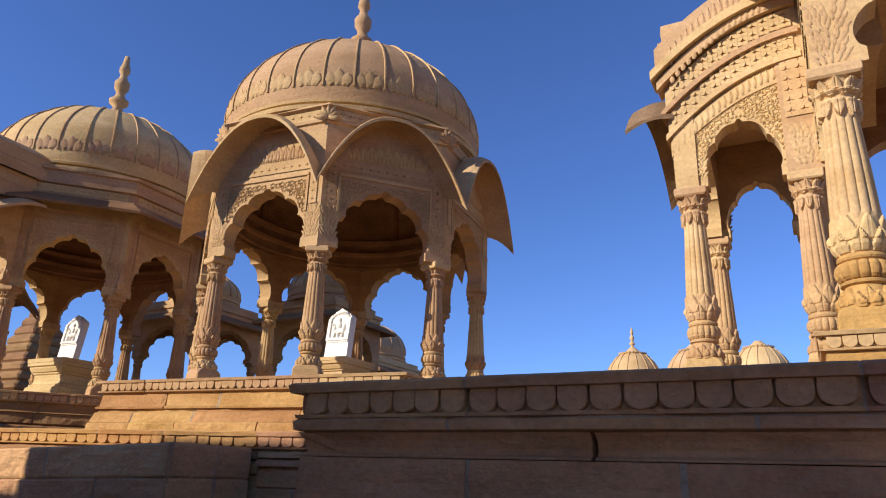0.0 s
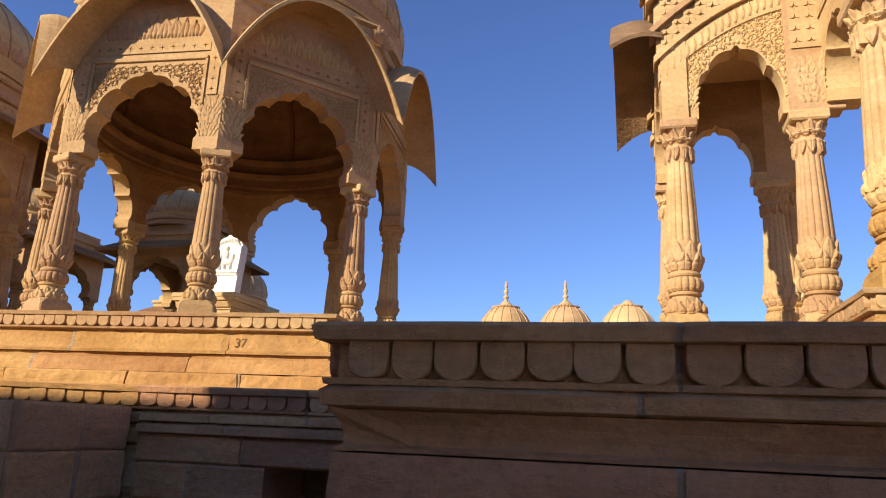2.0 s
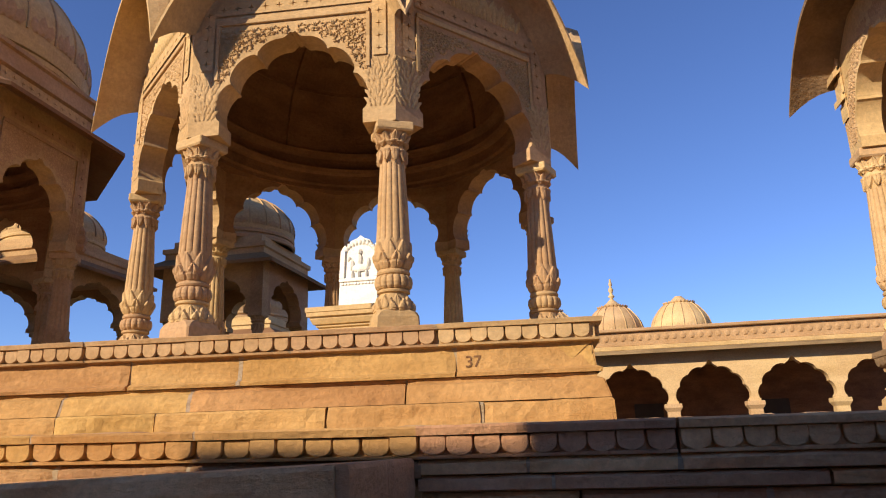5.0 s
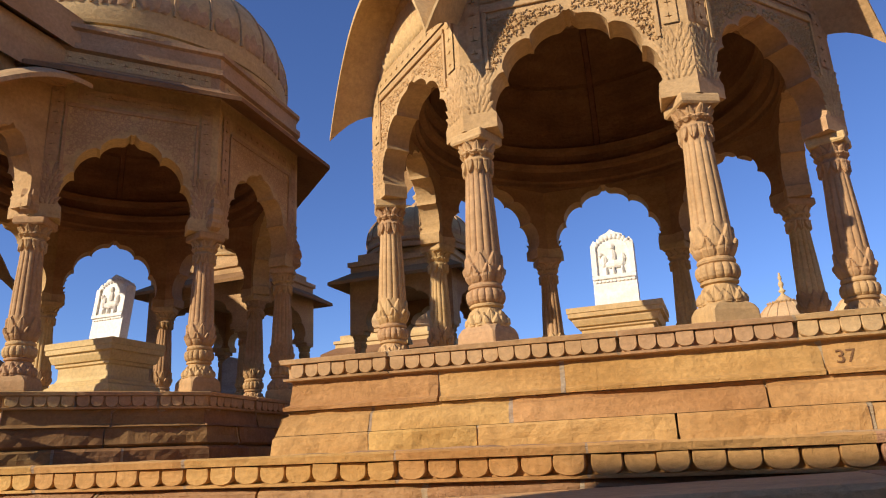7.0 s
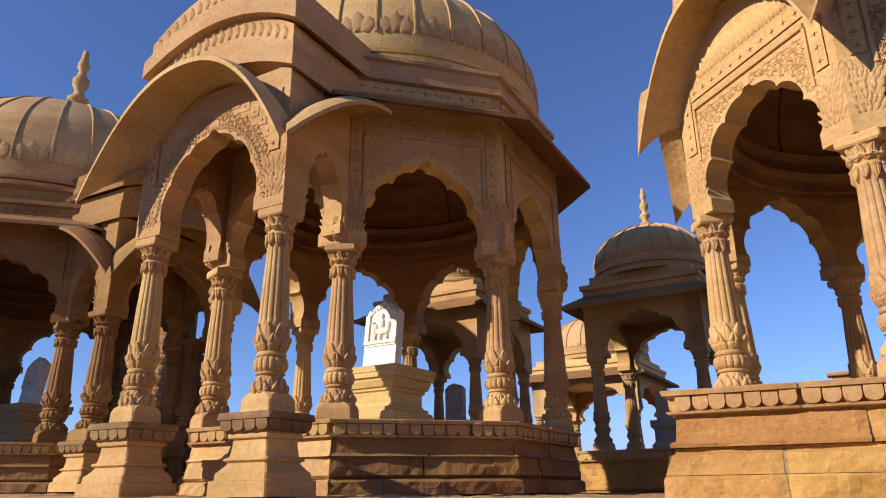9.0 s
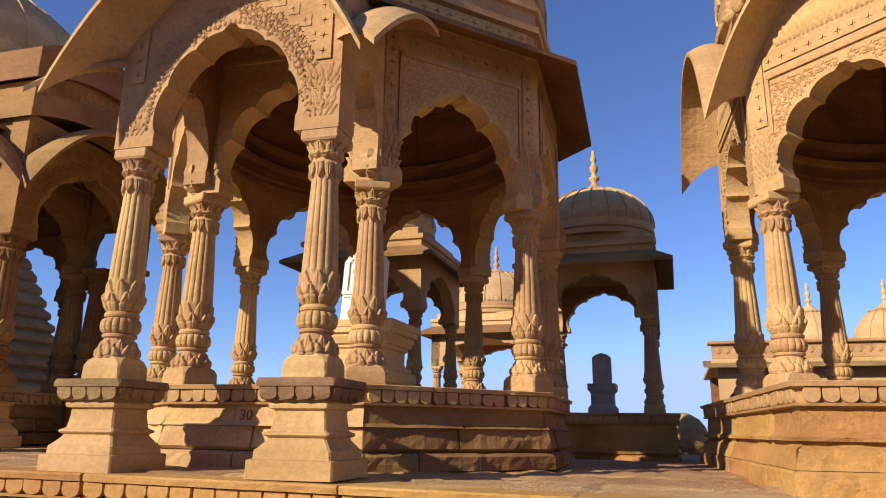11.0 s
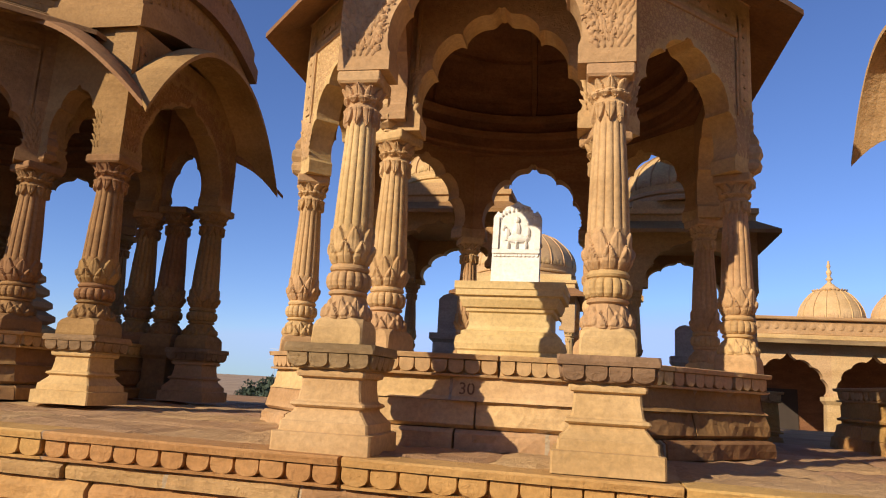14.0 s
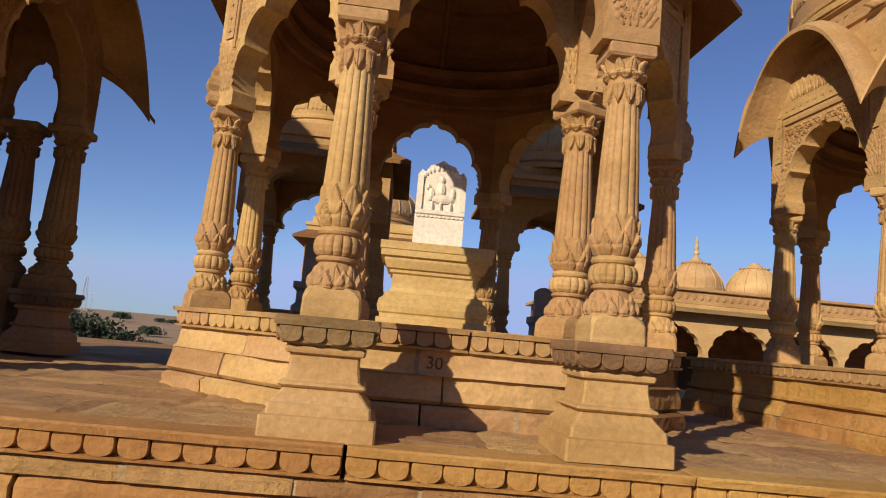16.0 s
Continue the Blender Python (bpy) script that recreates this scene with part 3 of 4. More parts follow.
    for i in range(1, 8):
        share("star_band", first.data, drum, pose(0, 0, 0, 0, 0, 45 * i))
    if kind == "bowed":
        bm = bmesh.new()
        for k in range(7):
            petal(bm, pose(0, -R - .19, zw + .14, 0, 0, 0) @ pose(0, 0, 0, 0, (k - 3) * 30, 0), .09, .2, .05, .4)
        first = link("corner_flower", bm, mat, drum)
        first.matrix_basis = pose(0, 0, 0, 0, 0, 22.5)
        for i in range(1, 8):
            share("corner_flower", first.data, drum, pose(0, 0, 0, 0, 0, 22.5 + 45 * i))
    ribbed_dome(parent, a * 1.05, zd, a * 0.9, 30)
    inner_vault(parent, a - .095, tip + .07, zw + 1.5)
    return a, R


def petal_top(z):
    return [(0.0, z - .162), (.05, z - .158), (.056, z - .142), (.02, z - .138), (.02, z - .042), (.07, z - .036), (.08, z - .005), (.07, z)]


def octagon_plinth(parent, s, z0, z1, seed):
    """An eight-sided plinth in three moulded courses."""
    mit = math.tan(math.pi / 8)
    a = s / 2 * (1 + math.sqrt(2)) + .16
    L = 2 * a * mit
    hgt = z1 - z0
    bm = bmesh.new()
    c8 = 1 / math.cos(math.pi / 8)
    turned(bm, [((a - .015) * c8, z0), ((a - .015) * c8, z1 - .003)], 8, math.pi / 8)
    core = part("plinth", bm, MORTAR, parent, "moulded sandstone plinth")
    bm = bmesh.new()
    turned(bm, [((a - .05) * c8, z1 - .05), ((a - .05) * c8, z1 + .004)], 8, math.pi / 8)
    part("floor_slab", bm, SAND, core)
    for i in range(8):
        m = pose(0, 0, 0, 0, 0, 45 * i) @ pose(-L / 2, -a, 0)
        sd = seed * 31 + i
        course(core, "moulding_stone", L, m, petal_top(z1), cuts_for(L, 1.0, sd), SAND, (mit, mit), (.118, .102, .036, .02, z1 - .041), seed=sd)
        zz = z1 - .155
        # all but the two sunward sides darker: weathering, and shade in the colour
        course(core, "stone", L, m, [(.05, zz - .16 * hgt / .75 - .03), (.02, zz - .16 * hgt / .75), (0, zz - .004), (0, zz)], cuts_for(L, 1.1, sd + 1), PALE if i in (0, 7) else AGED_SHADED, (mit, mit), jig=.01 if i in (0, 7) else .014, seed=sd + 1)
        zb = zz - .16 * hgt / .75 - .03
        zm = z0 + .42 * (zb - z0)
        course(core, "stone", L, m, [(.03, zm + .004), (.06, zm + .03), (.03, zb - .02), (.03, zb - .004)], cuts_for(L, 1.0, sd + 2), SAND if i in (0, 7) else AGED_SHADED, (mit, mit), jig=.015 if i in (0, 7) else .019, seed=sd + 2)
        course(core, "stone", L, m, [(.10, z0), (.09, zm - .03), (.05, zm - .004)], cuts_for(L, .8, sd + 3), SAND if i in (0, 7) else AGED_SHADED, (mit, mit), jig=.02, seed=sd + 3)
    return core


def square_plinth(parent, x0, x1, y0, y1, z0, z1, seed):
    """A four-sided plinth in moulded courses; local to its thing."""
    bm = bmesh.new()
    box(bm, x0 + .015, x1 - .015, y0 + .015, y1 - .015, z0, z1 - .003)
    core = part("plinth", bm, MORTAR, parent, "moulded sandstone plinth")
    bm = bmesh.new()
    box(bm, x0 + .06, x1 - .06, y0 + .06, y1 - .06, z1 - .05, z1 + .004)
    part("floor_slab", bm, SAND, core)
    sides = [((x0, y0), x1 - x0, 0), ((x1, y0), y1 - y0, 90), ((x1, y1), x1 - x0, 180), ((x0, y1), y1 - y0, 270)]
    h = z1 - z0
    for i, (p, L, rz) in enumerate(sides):
        m = pose(p[0], p[1], 0, 0, 0, rz)
        sd = seed * 17 + i * 5
        za, zb, zc = z1 - .15, z1 - .15 - .31 * h, z1 - .15 - .55 * h
        course(core, "moulding_stone", L, m, petal_top(z1), cuts_for(L, 1.5, sd), SAND, (1, 1), (.118, .102, .036, .02, z1 - .041), seed=sd)
        course(core, "stone", L, m, [(.05, zb), (.055, zb + .025), (.015, zb + .045), (0.0, za - .02), (.01, za - .004)], cuts_for(L, 1.3, sd + 1), GOLD, (1, 1), jig=.008, seed=sd + 1)
        course(core, "stone", L, m, [(.085, zc), (.05, zb - .05), (.01, zb - .03), (.01, zb - .004)], cuts_for(L, 1.3, sd + 2), GOLD, (1, 1), jig=.013, seed=sd + 2)
        course(core, "stone", L, m, [(.11, z0), (.105, zc - .02), (.09, zc - .004)], cuts_for(L, 1.0, sd + 3), GOLD, (1, 1), jig=.018, seed=sd + 3)
    return core


def pedestal(parent, m, z0, z1, w, mat_top=None):
    """A waisted, moulded pedestal with a lotus band."""
    h = z1 - z0
    bm = bmesh.new()
    prof = [(1.09, 0), (1.085, .185), (.98, .195), (.965, .28), (.93, .29), (.82, .345), (.75, .385), (.745, .405), (.80, .415), (.84, .43), (.82, .45), (.74, .465), (.71, .48), (.67, .60), (.665, .68), (.76, .695), (.775, .72), (.775, .745), (.74, .75), (.74, .77)]
    loft(bm, [square(w * k, z0 + h * t, .012) for k, t in prof])
    ped = part("pedestal", bm, SAND, parent, "waisted sandstone pedestal")
    ped.matrix_basis = m
    bm = bmesh.new()
    k = w
    loft(bm, [square(k * .80, z0 + h * .765, .008), square(k * .86, z0 + h * .775, .008), square(k * .92, z0 + h * .91, .008), square(k * 1.0, z0 + h * .915, .006), square(k * 1.01, z0 + h * .95, .008), square(k * 1.0, z0 + h, .02)])
    for sd in range(4):
        for q in range(4):
            x = (q - 1.5) * k * .9 / 4
            scallop(bm, pose(0, 0, 0, 0, 0, 90 * sd) @ pose(x, -k * .452, z0 + h * .912, 10, 0, 0), k * .22, h * .135, .022)
    part("lotus_band", bm, mat_top or GREY, ped, "grey weathered lotus band")


def side_bands(parent, sm, d, zc, sg, mat):
    """Carved bands on the flank of a porch that rise in a quarter bow away from its corner."""
    n = 18
    def bow(u):
        return .75 * (1 - (1 - u) ** 2)
    for k, (z0, z1, out, sort) in enumerate(((.42, .62, .021, 0), (.62, .70, .063, 1), (.70, .92, .034, 2), (.92, 1.0, .095, 1), (1.0, 1.28, .047, 2), (1.28, 1.40, .125, 3), (1.40, 1.52, .185, 1), (1.52, 1.85, .128, 3))):
        bm = bmesh.new()
        rows = []
        for i in range(n + 1):
            u = i / n
            x = -d / 2 - .13 - out + (d + .25 + out) * u
            q = bow(u) * (1 if k else .96)
            r = [(x, -.12 - out, zc + z0 + q), (x, -.12 - out, zc + z1 + q - .004), (x, .05, zc + z1 + q - .004), (x, .05, zc + z0 + q)]
            rows.append([(p[0] * sg, p[1], p[2]) for p in r])
        loft(bm, rows)
        if sort == 2:
            m = int((d + .2) / .115)
            star_band(bm, [(sg * (-d / 2 - .06 + .115 * j), zc + (z0 + z1) / 2 + bow((.07 + .115 * j) / (d + .25)) + (.055 if q2 else -.055)) for j in range(m) for q2 in (0, 1)], .112, -.122 - out, .02, 1.6)
        if sort in (0, 3):
            for j in range(int(d / .07)):
                u = (j + .5) * .07 / (d + .25)
                petal(bm, pose(sg * (-d / 2 - .1 + (d + .2) * u), -.12 - out, zc + z0 + .02 + bow(u)), .06, (z1 - z0) * .8, .022, .6)
        part("carved_band", bm, mat, parent).matrix_basis = sm


def porch(parent, at, s, d, zp, zc, zf, meshes, mat=None, seed=9, hood=True):
    """A bay in front of an octagon: origin midway between its two front columns, facing -y, d deep. zp: head of the pedestals; zf: their foot."""
    mat = mat or SAND
    for sg in (-1, 1):
        pedestal(parent, at @ pose(sg * s / 2, 0, 0), zf, zp, .56)
        put_column(parent, meshes, at @ pose(sg * s / 2, 0, zp))
    zw = zc + 1.42
    yf, yb = -.15, .10
    hw, hh = s / 2 - .17, .81
    bm = bmesh.new()
    arch_panel(bm, s + .30, zc, zc + .12, zw, hw, hh, yf, yb, 6, .05)
    front = part("arch", bm, mat, parent, "carved porch arch")
    front.matrix_basis = at
    bm = bmesh.new()
    for sg in (-1, 1):
        leaf_spray(bm, sg * s / 2, yf - .004, zc + .1, .27, .42, seed)
    # ring of small leaves and a band of tendrils round the arch
    for k in range(48):
        t = math.pi * (k + .5) / 48
        petal(bm, pose(hw * 1.05 * math.cos(t), yf, zc + .12 + hh * 1.05 * math.sin(t)) @ pose(0, 0, 0, 0, 90 - math.degrees(t), 0), .05, .05, .02, .6)
    scrolls(bm, hw, hh, zc + .12, s / 2 + .05, zc + 1.4, yf, seed, step=.07, rmax=1.28, high=.011)
    part("carving", bm, mat, front)
    bm = bmesh.new()
    for sg in (-1, 1):
        star_band(bm, [(sg * s / 2, zc + .62 + .13 * k) for k in range(5)], .13, yf)
    for k in range(-6, 7):
        t = math.pi / 2 + k * .16
        star_band(bm, [(hw * 1.4 * math.cos(t), zc + .14 + hh * 1.36 * math.sin(t))], .10, yf, .006)
    part("star_band", bm, mat, front)
    bm = bmesh.new()
    if hood:
        curved_eave(bm, s + .30, yf + .03, .50, zc + 1.53, .78, zc + 1.50, 1.15, .55, .05, 32)
    else:
        curved_eave(bm, s + .30, yf + .03, .52, zc + 1.56, .62, zc + 1.50, .76, .4, .05, 32)
    part("eave", bm, mat if hood else GREY, parent, "bowed stone eave with drooping horns").matrix_basis = at
    for sg in (-1, 1):
        bm = bmesh.new()
        arch_panel(bm, d - .1, zc, zc + .12, zw, d / 2 - .18, .62, -.12, .10, 4, .09)
        sm = at @ pose(sg * s / 2, d / 2 - .02, 0, 0, 0, 90 * sg)
        sp = part("arch", bm, mat, parent)
        sp.matrix_basis = sm
        bm = bmesh.new()
        leaf_spray(bm, -sg * (d / 2 - .12), -.124, zc + .1, .22, .42, seed)
        part("carving", bm, mat, sp)
        if not hood:
            bm = bmesh.new()
            scrolls(bm, d / 2 - .18, .62, zc + .12, d / 2 - .06, zc + 1.2, -.121, seed, step=.085)
            for k in range(34):
                t = math.pi * (k + .5) / 34
                petal(bm, pose((d / 2 - .18) * 1.07 * math.cos(t), -.121, zc + .12 + .62 * 1.07 * math.sin(t)) @ pose(0, 0, 0, 0, 90 - math.degrees(t), 0), .05, .05, .022, .6)
            part("carving", bm, mat, sp)
            bm = bmesh.new()
            box(bm, min(sg * (s / 2 - .085), sg * (s / 2 + .15)), max(sg * (s / 2 - .085), sg * (s / 2 + .15)), d - .18, d + .3, zc, zc + 2.2, .01)
            pier = part("pier", bm, mat, parent)
            pier.matrix_basis = at
            bm = bmesh.new()
            leaf_spray(bm, 0, -.002, zc + .08, .36, .5, seed)
            star_band(bm, [(q * .13, zc + .72 + .13 * j) for j in range(10) for q in (-1, 0, 1)], .13, 0, .012, 1.4)
            part("carving", bm, mat, pier).matrix_basis = pose(sg * (s / 2 + .152), d + .06, 0, 0, 0, 90 * sg)
            side_bands(parent, sm, d, zc, sg, mat)
            continue
        bm = bmesh.new()
        # half hood along the side, rising from the corner
        rows = []
        for j in range(6):
            v = j / 5
            y = -.10 - .5 * v
            r = []
            for i in range(15):
                u = i / 14
                x = (-d / 2 - .13 - .5 * v * (1 if u == 0 else 1 - u)) + (d + .1 + .5 * v * (1 - u)) * u
                zz_i = zc + .76 + .65 * (1 - (1 - u) ** 2)
                zz_o = zc + .36 + .94 * (1 - (1 - u) ** 2.2)
                r.append((x, y, zz_i * (1 - v) + zz_o * v + .07 * math.sin(math.pi * v)))
            rows.append(r + [(p[0], p[1], p[2] - .05) for p in r[::-1]])
        if sg < 0:
            rows = [[(-p[0], p[1], p[2]) for p in r] for r in rows]
        loft(bm, rows)
        part("eave", bm, mat, parent).matrix_basis = sm
    # bowed attic in three mouldings
    for (zb, zt, ex, rise) in ((1.62, 1.86, .05, .28), (1.86, 2.10, .0, .33), (2.10, 2.28, .09, .36), (2.28, 2.52, .04, .40)):
        bm = bmesh.new()
        rows = []
        half = s / 2 + .16 + ex if hood else s / 2 + .06 + ex * .2
        for y in (-.17 - ex, d + .9):
            r = []
            for i in range(25):
                u = 2 * i / 24 - 1
                r.append((u * half, y, zc + zt - .25 + rise * (1 - u * u)))
            for i in range(25):
                u = 1 - 2 * i / 24
                r.append((u * half, y, zc + zb - .25 - .01 + rise * .9 * (1 - u * u)))
            rows.append(r)
        loft(bm, rows)
        if zb in (1.86, 2.28):
            for k in range(-8, 9):
                u = k / 9
                petal(bm, pose(u * half, -.17 - ex, zc + zb - .22 + rise * (1 - u * u)), .09, .16, .03, .5)
        part("attic", bm, mat, parent, "bowed attic moulding").matrix_basis = at
    bm = bmesh.new()
    box(bm, -s / 2, s / 2, 0, d, zc + 1.35, zc + 1.45)
    part("ceiling_slab", bm, mat, parent).matrix_basis = at


# ---- ground and terraces ----
bm = bmesh.new()
rings_x = [-1500, -400, -120, -60, -40, -30, -25, -20, -16, -13.5, -11, -9, -7, -4, 0, 6, 15, 30, 60, 150, 400, 1500]
rings_y = [-1500, -400, -100, -40, -15, -5, 0, 2, 4, 6, 9, 14, 20, 27, 34, 45, 60, 90, 140, 250, 500, 900, 1500]


def ground_z(x, y):
    z = 0.25 + 0.8 * max(0.0, min(1.0, (-6.0 - x) / 4.5))
    d = math.hypot(x + 8, y - 10)
    k = max(0.0, min(1.0, (d - 24) / 40))
    far = 2.6 * noise.noise(Vector((x / 70, y / 70, 0))) + 4.0 * noise.noise(Vector((x / 300, y / 300, 4)))
    return z * (1 - k) + k * (-3.4 + far * min(1.0, d / 200) + 5.0 * max(0.0, min(1.0, (d - 110) / 200)))


grid = [[bm.verts.new((x, y, ground_z(x, y))) for x in rings_x] for y in rings_y]
for j in range(len(rings_y) - 1):
    for i in range(len(rings_x) - 1):
        bm.faces.new((grid[j][i], grid[j][i + 1], grid[j + 1][i + 1], grid[j + 1][i]))
ground = tagged(link("ground", bm, EARTH, None, True), "dry sandy desert ground with sparse scrub", "ground", "", "structure")

TZ = 1.985


def tz(x):
    """The terrace rises gently westwards."""
    return TZ + .01 * max(0.0, -5.0 - x)


terrace = thing("terrace", pose(0, 0, 0), "raised sandstone terrace with a lotus-petal edge", "terrace", "", "structure")
bm = bmesh.new()
box(bm, -29.5, 0, .08, 13.5, 0, TZ - .02)
part("core", bm, ROSE, terrace).matrix_basis = pose(-4.97, 6.62, 0, 0, 0, 2.3)
bm = bmesh.new()
box(bm, -4.96, -2.2, 7.45, 20, 0, TZ - .02)
part("core", bm, ROSE, terrace)
# ledge of plain blocks along the foot of the terrace
bm = bmesh.new()
box(bm, -10.6, -5.04, 5.58, 6.45, 0.1, 1.5)
part("ledge_core", bm, ROSE, terrace)

platform = thing("platform", pose(0, 0, 0), "massive shaded sandstone platform with a lotus moulding", "platform", "", "structure")
bm = bmesh.new()
box(bm, -2.06, 9.0, 4.07, 20, 0, 2.01)
box(bm, -2.3, -2.04, 6.1, 20, 0, 2.006)
part("core", bm, ROSE, platform)

# walls never in view, added to cast the shadows on platform, ledge and terrace
bm = bmesh.new()
box(bm, -10.1, -1.4, -1.6, -1.0, 0.0, 6.8, .05)
tagged(link("wall_south", bm, ROSE, None), "unseen wall added behind the path to cast shadow", "wall", "", "structure")
bm = bmesh.new()
box(bm, -12.0, -10.11, -1.6, -1.05, 0.0, 6.5, .05)
box(bm, -14.2, -12.01, -1.55, -1.05, 0.0, 5.3, .05)
tagged(link("wall_south_low", bm, ROSE, None), "unseen lower wall added behind the path to cast shadow", "wall", "", "structure")

# also out of view: added to shade the neighbour chhatri and terrace edge
bm = bmesh.new()
box(bm, -34, -21.4, 3.2, 4.0, 0.0, 9.0, .05)
tagged(link("wall_west", bm, ROSE, None), "unseen tall wall added past the path to shade the chhatri", "wall", "", "structure")
bm = bmesh.new()
box(bm, -21.39, -18.7, 3.25, 4.0, 0.0, 3.5, .05)
tagged(link("wall_west_low", bm, ROSE, None), "unseen low wall added past the path to shade the terrace edge", "wall", "", "structure")

# ---- the chhatris ----
COL = column_meshes(1.71, 0.114, "a")
COLP = column_meshes(1.80, 0.110, "p")
# the neighbour's columns, darkened in colour for the shade they stand in
COLD = column_meshes(1.79, 0.143, "d", AGED_SHADED)
COLDM = column_meshes(1.70, 0.139, "dm", AGED_SHADED)
COLE = column_meshes(2.53, 0.175, "e", PALE, GOLD)
COLEP = column_meshes(2.15, 0.133, "ep", PALE, SAND)

# number 37: bowed eaves on eight sides, square plinth
AX, AY = -6.52, 9.84
chA = thing("chhatri", pose(AX, AY, 0, 0, 0, 5.0), "octagonal sandstone chhatri with bowed eaves and ribbed dome", "pavilion", "chhatris on the terrace")
octagon_chhatri(chA, 1.655, 4.43, "bowed", COL, seed=3, zp=2.72, hh=.75, tip=5.27, zw=6.13)
square_plinth(chA, -2.29, 2.29, -2.26, 2.3, TZ, 2.72, 5)

# number 30: flat eaves, octagonal plinth, porch with bowed eave
CX, CY, CT = -12.66, 9.53, 2.06
chC = thing("chhatri", pose(CX, CY, 0, 0, 0, 2.5), "octagonal sandstone chhatri with sloping eaves and a columned porch", "pavilion", "chhatris on the terrace")
octagon_chhatri(chC, 1.63, 4.43, "flat", COL, seed=5, hh=.85, tip=5.48, zp=2.72, zw=6.05, over=.56, relief=.005)
octagon_plinth(chC, 1.63, CT, 2.72, 7)
porch(chC, pose(0, -2.905, 0), 1.62, .94, 2.70, 4.50, CT, COLP)

# its neighbour, with a porch to the side
DX, DY, DT = -20.02, 9.17, 2.135
# built wholly of the darker stone, which deepens its shade
chD = thing("chhatri", pose(DX, DY, 0, 0, 0, 2.5), "large shaded sandstone chhatri with a side porch", "pavilion", "chhatris on the terrace")
octagon_chhatri(chD, 2.035, 4.49, "flat", COLDM, seed=6, mat=AGED_SHADED, hh=.82, tip=5.5, zp=2.79, zw=6.0, relief=.006)
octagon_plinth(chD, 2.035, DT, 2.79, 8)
porch(chD, pose(3.35, 0, 0, 0, 0, 90), 2.05, .93, 2.77, 4.56, DT, COLD, AGED_SHADED)
bm = bmesh.new()
loft(bm, [square(.38, DT, .01), square(.38, 2.29, .01), square(.32, 2.35, .01), square(.32, 2.62, .01), square(.39, 2.67, .01), square(.39, 2.77, .01)])
part("pedestal", bm, AGED_SHADED, chD).matrix_basis = pose(2.86, 1.04, 0)
put_column(chD, COLD, pose(2.86, 1.04, 2.77))


def square_chhatri(parent, half, z0, zc, meshes, dome_r, seed, flat=True, mat=None, zb=None, detail=False):
    """Four columns, one wide arch a side, sloping eave, stepped attic and dome. zc: head of the columns."""
    mat = mat or SAND
    for sx in (-1, 1):
        for sy in (-1, 1):
            put_column(parent, meshes, pose(sx * half, sy * half, z0))
    s = 2 * half
    bm = bmesh.new()
    zw = zc + .95
    arch_panel(bm, s + .26, zc, zc + .08, zw, half - .16, .62, -.13, .10, 6, .08)
    w = link("arch", bm, mat, parent)
    w.matrix_basis = pose(0, -half, 0)
    for i in range(1, 4):
        share("arch", w.data, parent, pose(0, 0, 0, 0, 0, 90 * i) @ pose(0, -half, 0))
    q = math.sqrt(2)
    bm = bmesh.new()
    turned(bm, [((half + .1) * q, zw + .02), ((half + .42) * q, zw - .14), ((half + .42) * q, zw - .08), ((half + .1) * q, zw + .12)], 4, math.pi / 4, None, False, False)
    # slab colour carries the shade of its underside, like the large eaves
    part("eave", bm, AGED_SHADED, parent, "sloping stained stone eave slab, underside shade in its colour")
    bm = bmesh.new()
    turned(bm, [((half + .12) * q, zw), ((half + .12) * q, zw + .2), ((half + .16) * q, zw + .22), ((half + .16) * q, zw + .3), ((half + .02) * q, zw + .32), ((half + .02) * q, zw + .46), (half * .95 * q, zw + .48)], 4, math.pi / 4)
    part("attic", bm, mat, parent)
    ribbed_dome(parent, dome_r, zw + .62, dome_r * .84, 20, .36, .85, mat)
    bm = bmesh.new()
    box(bm, -half, half, -half, half, zw - .12, zw - .04)
    part("ceiling_slab", bm, mat, parent)


# the large pavilion on the near platform, with its porch
chE = thing("pavilion", pose(2.68, 9.86, 0), "tall pale sandstone pavilion with carved bands on a high plinth", "pavilion")
square_plinth(chE, -2.45, 2.45, -2.45, 2.45, 2.02, 2.83, 11)
for sx in (-1, 1):
    for sy in (-1, 1):
        put_column(chE, COLE, pose(sx * 2.08, sy * 2.08, 2.83))
bm = bmesh.new()
arch_panel(bm, 4.5, 5.36, 5.5, 7.2, 1.9, 1.3, -.18, .14, 8, .06)
w = part("arch", bm, PALE, chE)
w.matrix_basis = pose(0, -2.08, 0)
for i in (1, 2):
    share("arch", w.data, chE, pose(0, 0, 0, 0, 0, 90 * i) @ pose(0, -2.08, 0))
for sy in (-1, 1):
    bm = bmesh.new()
    arch_panel(bm, 1.28, 4.9, 5.02, 7.2, .44, .55, -.18, .14, 4, .10)
    leaf_spray(bm, -.5, -.185, 5.0, .2, .45, 6)
    leaf_spray(bm, .5, -.185, 5.0, .2, .45, 8)
    star_band(bm, [(-.5 + .125 * k, 5.85 + .13 * r) for k in range(9) for r in (0, 3, 6)], .12, -.18)
    part("arch", bm, PALE, chE).matrix_basis = pose(-2.08, sy * 1.55, 0, 0, 0, -90)
bm = bmesh.new()
box(bm, -2.26, -1.94, -.95, .95, 5.9, 7.2)
part("wall", bm, PALE, chE)
bm = bmesh.new()
leaf_spray(bm, -2.08, -.185, 5.4, .34, .7, 4)
leaf_spray(bm, 2.08, -.185, 5.4, .34, .7, 4)
cv = part("carving", bm, PALE, w)
bm = bmesh.new()
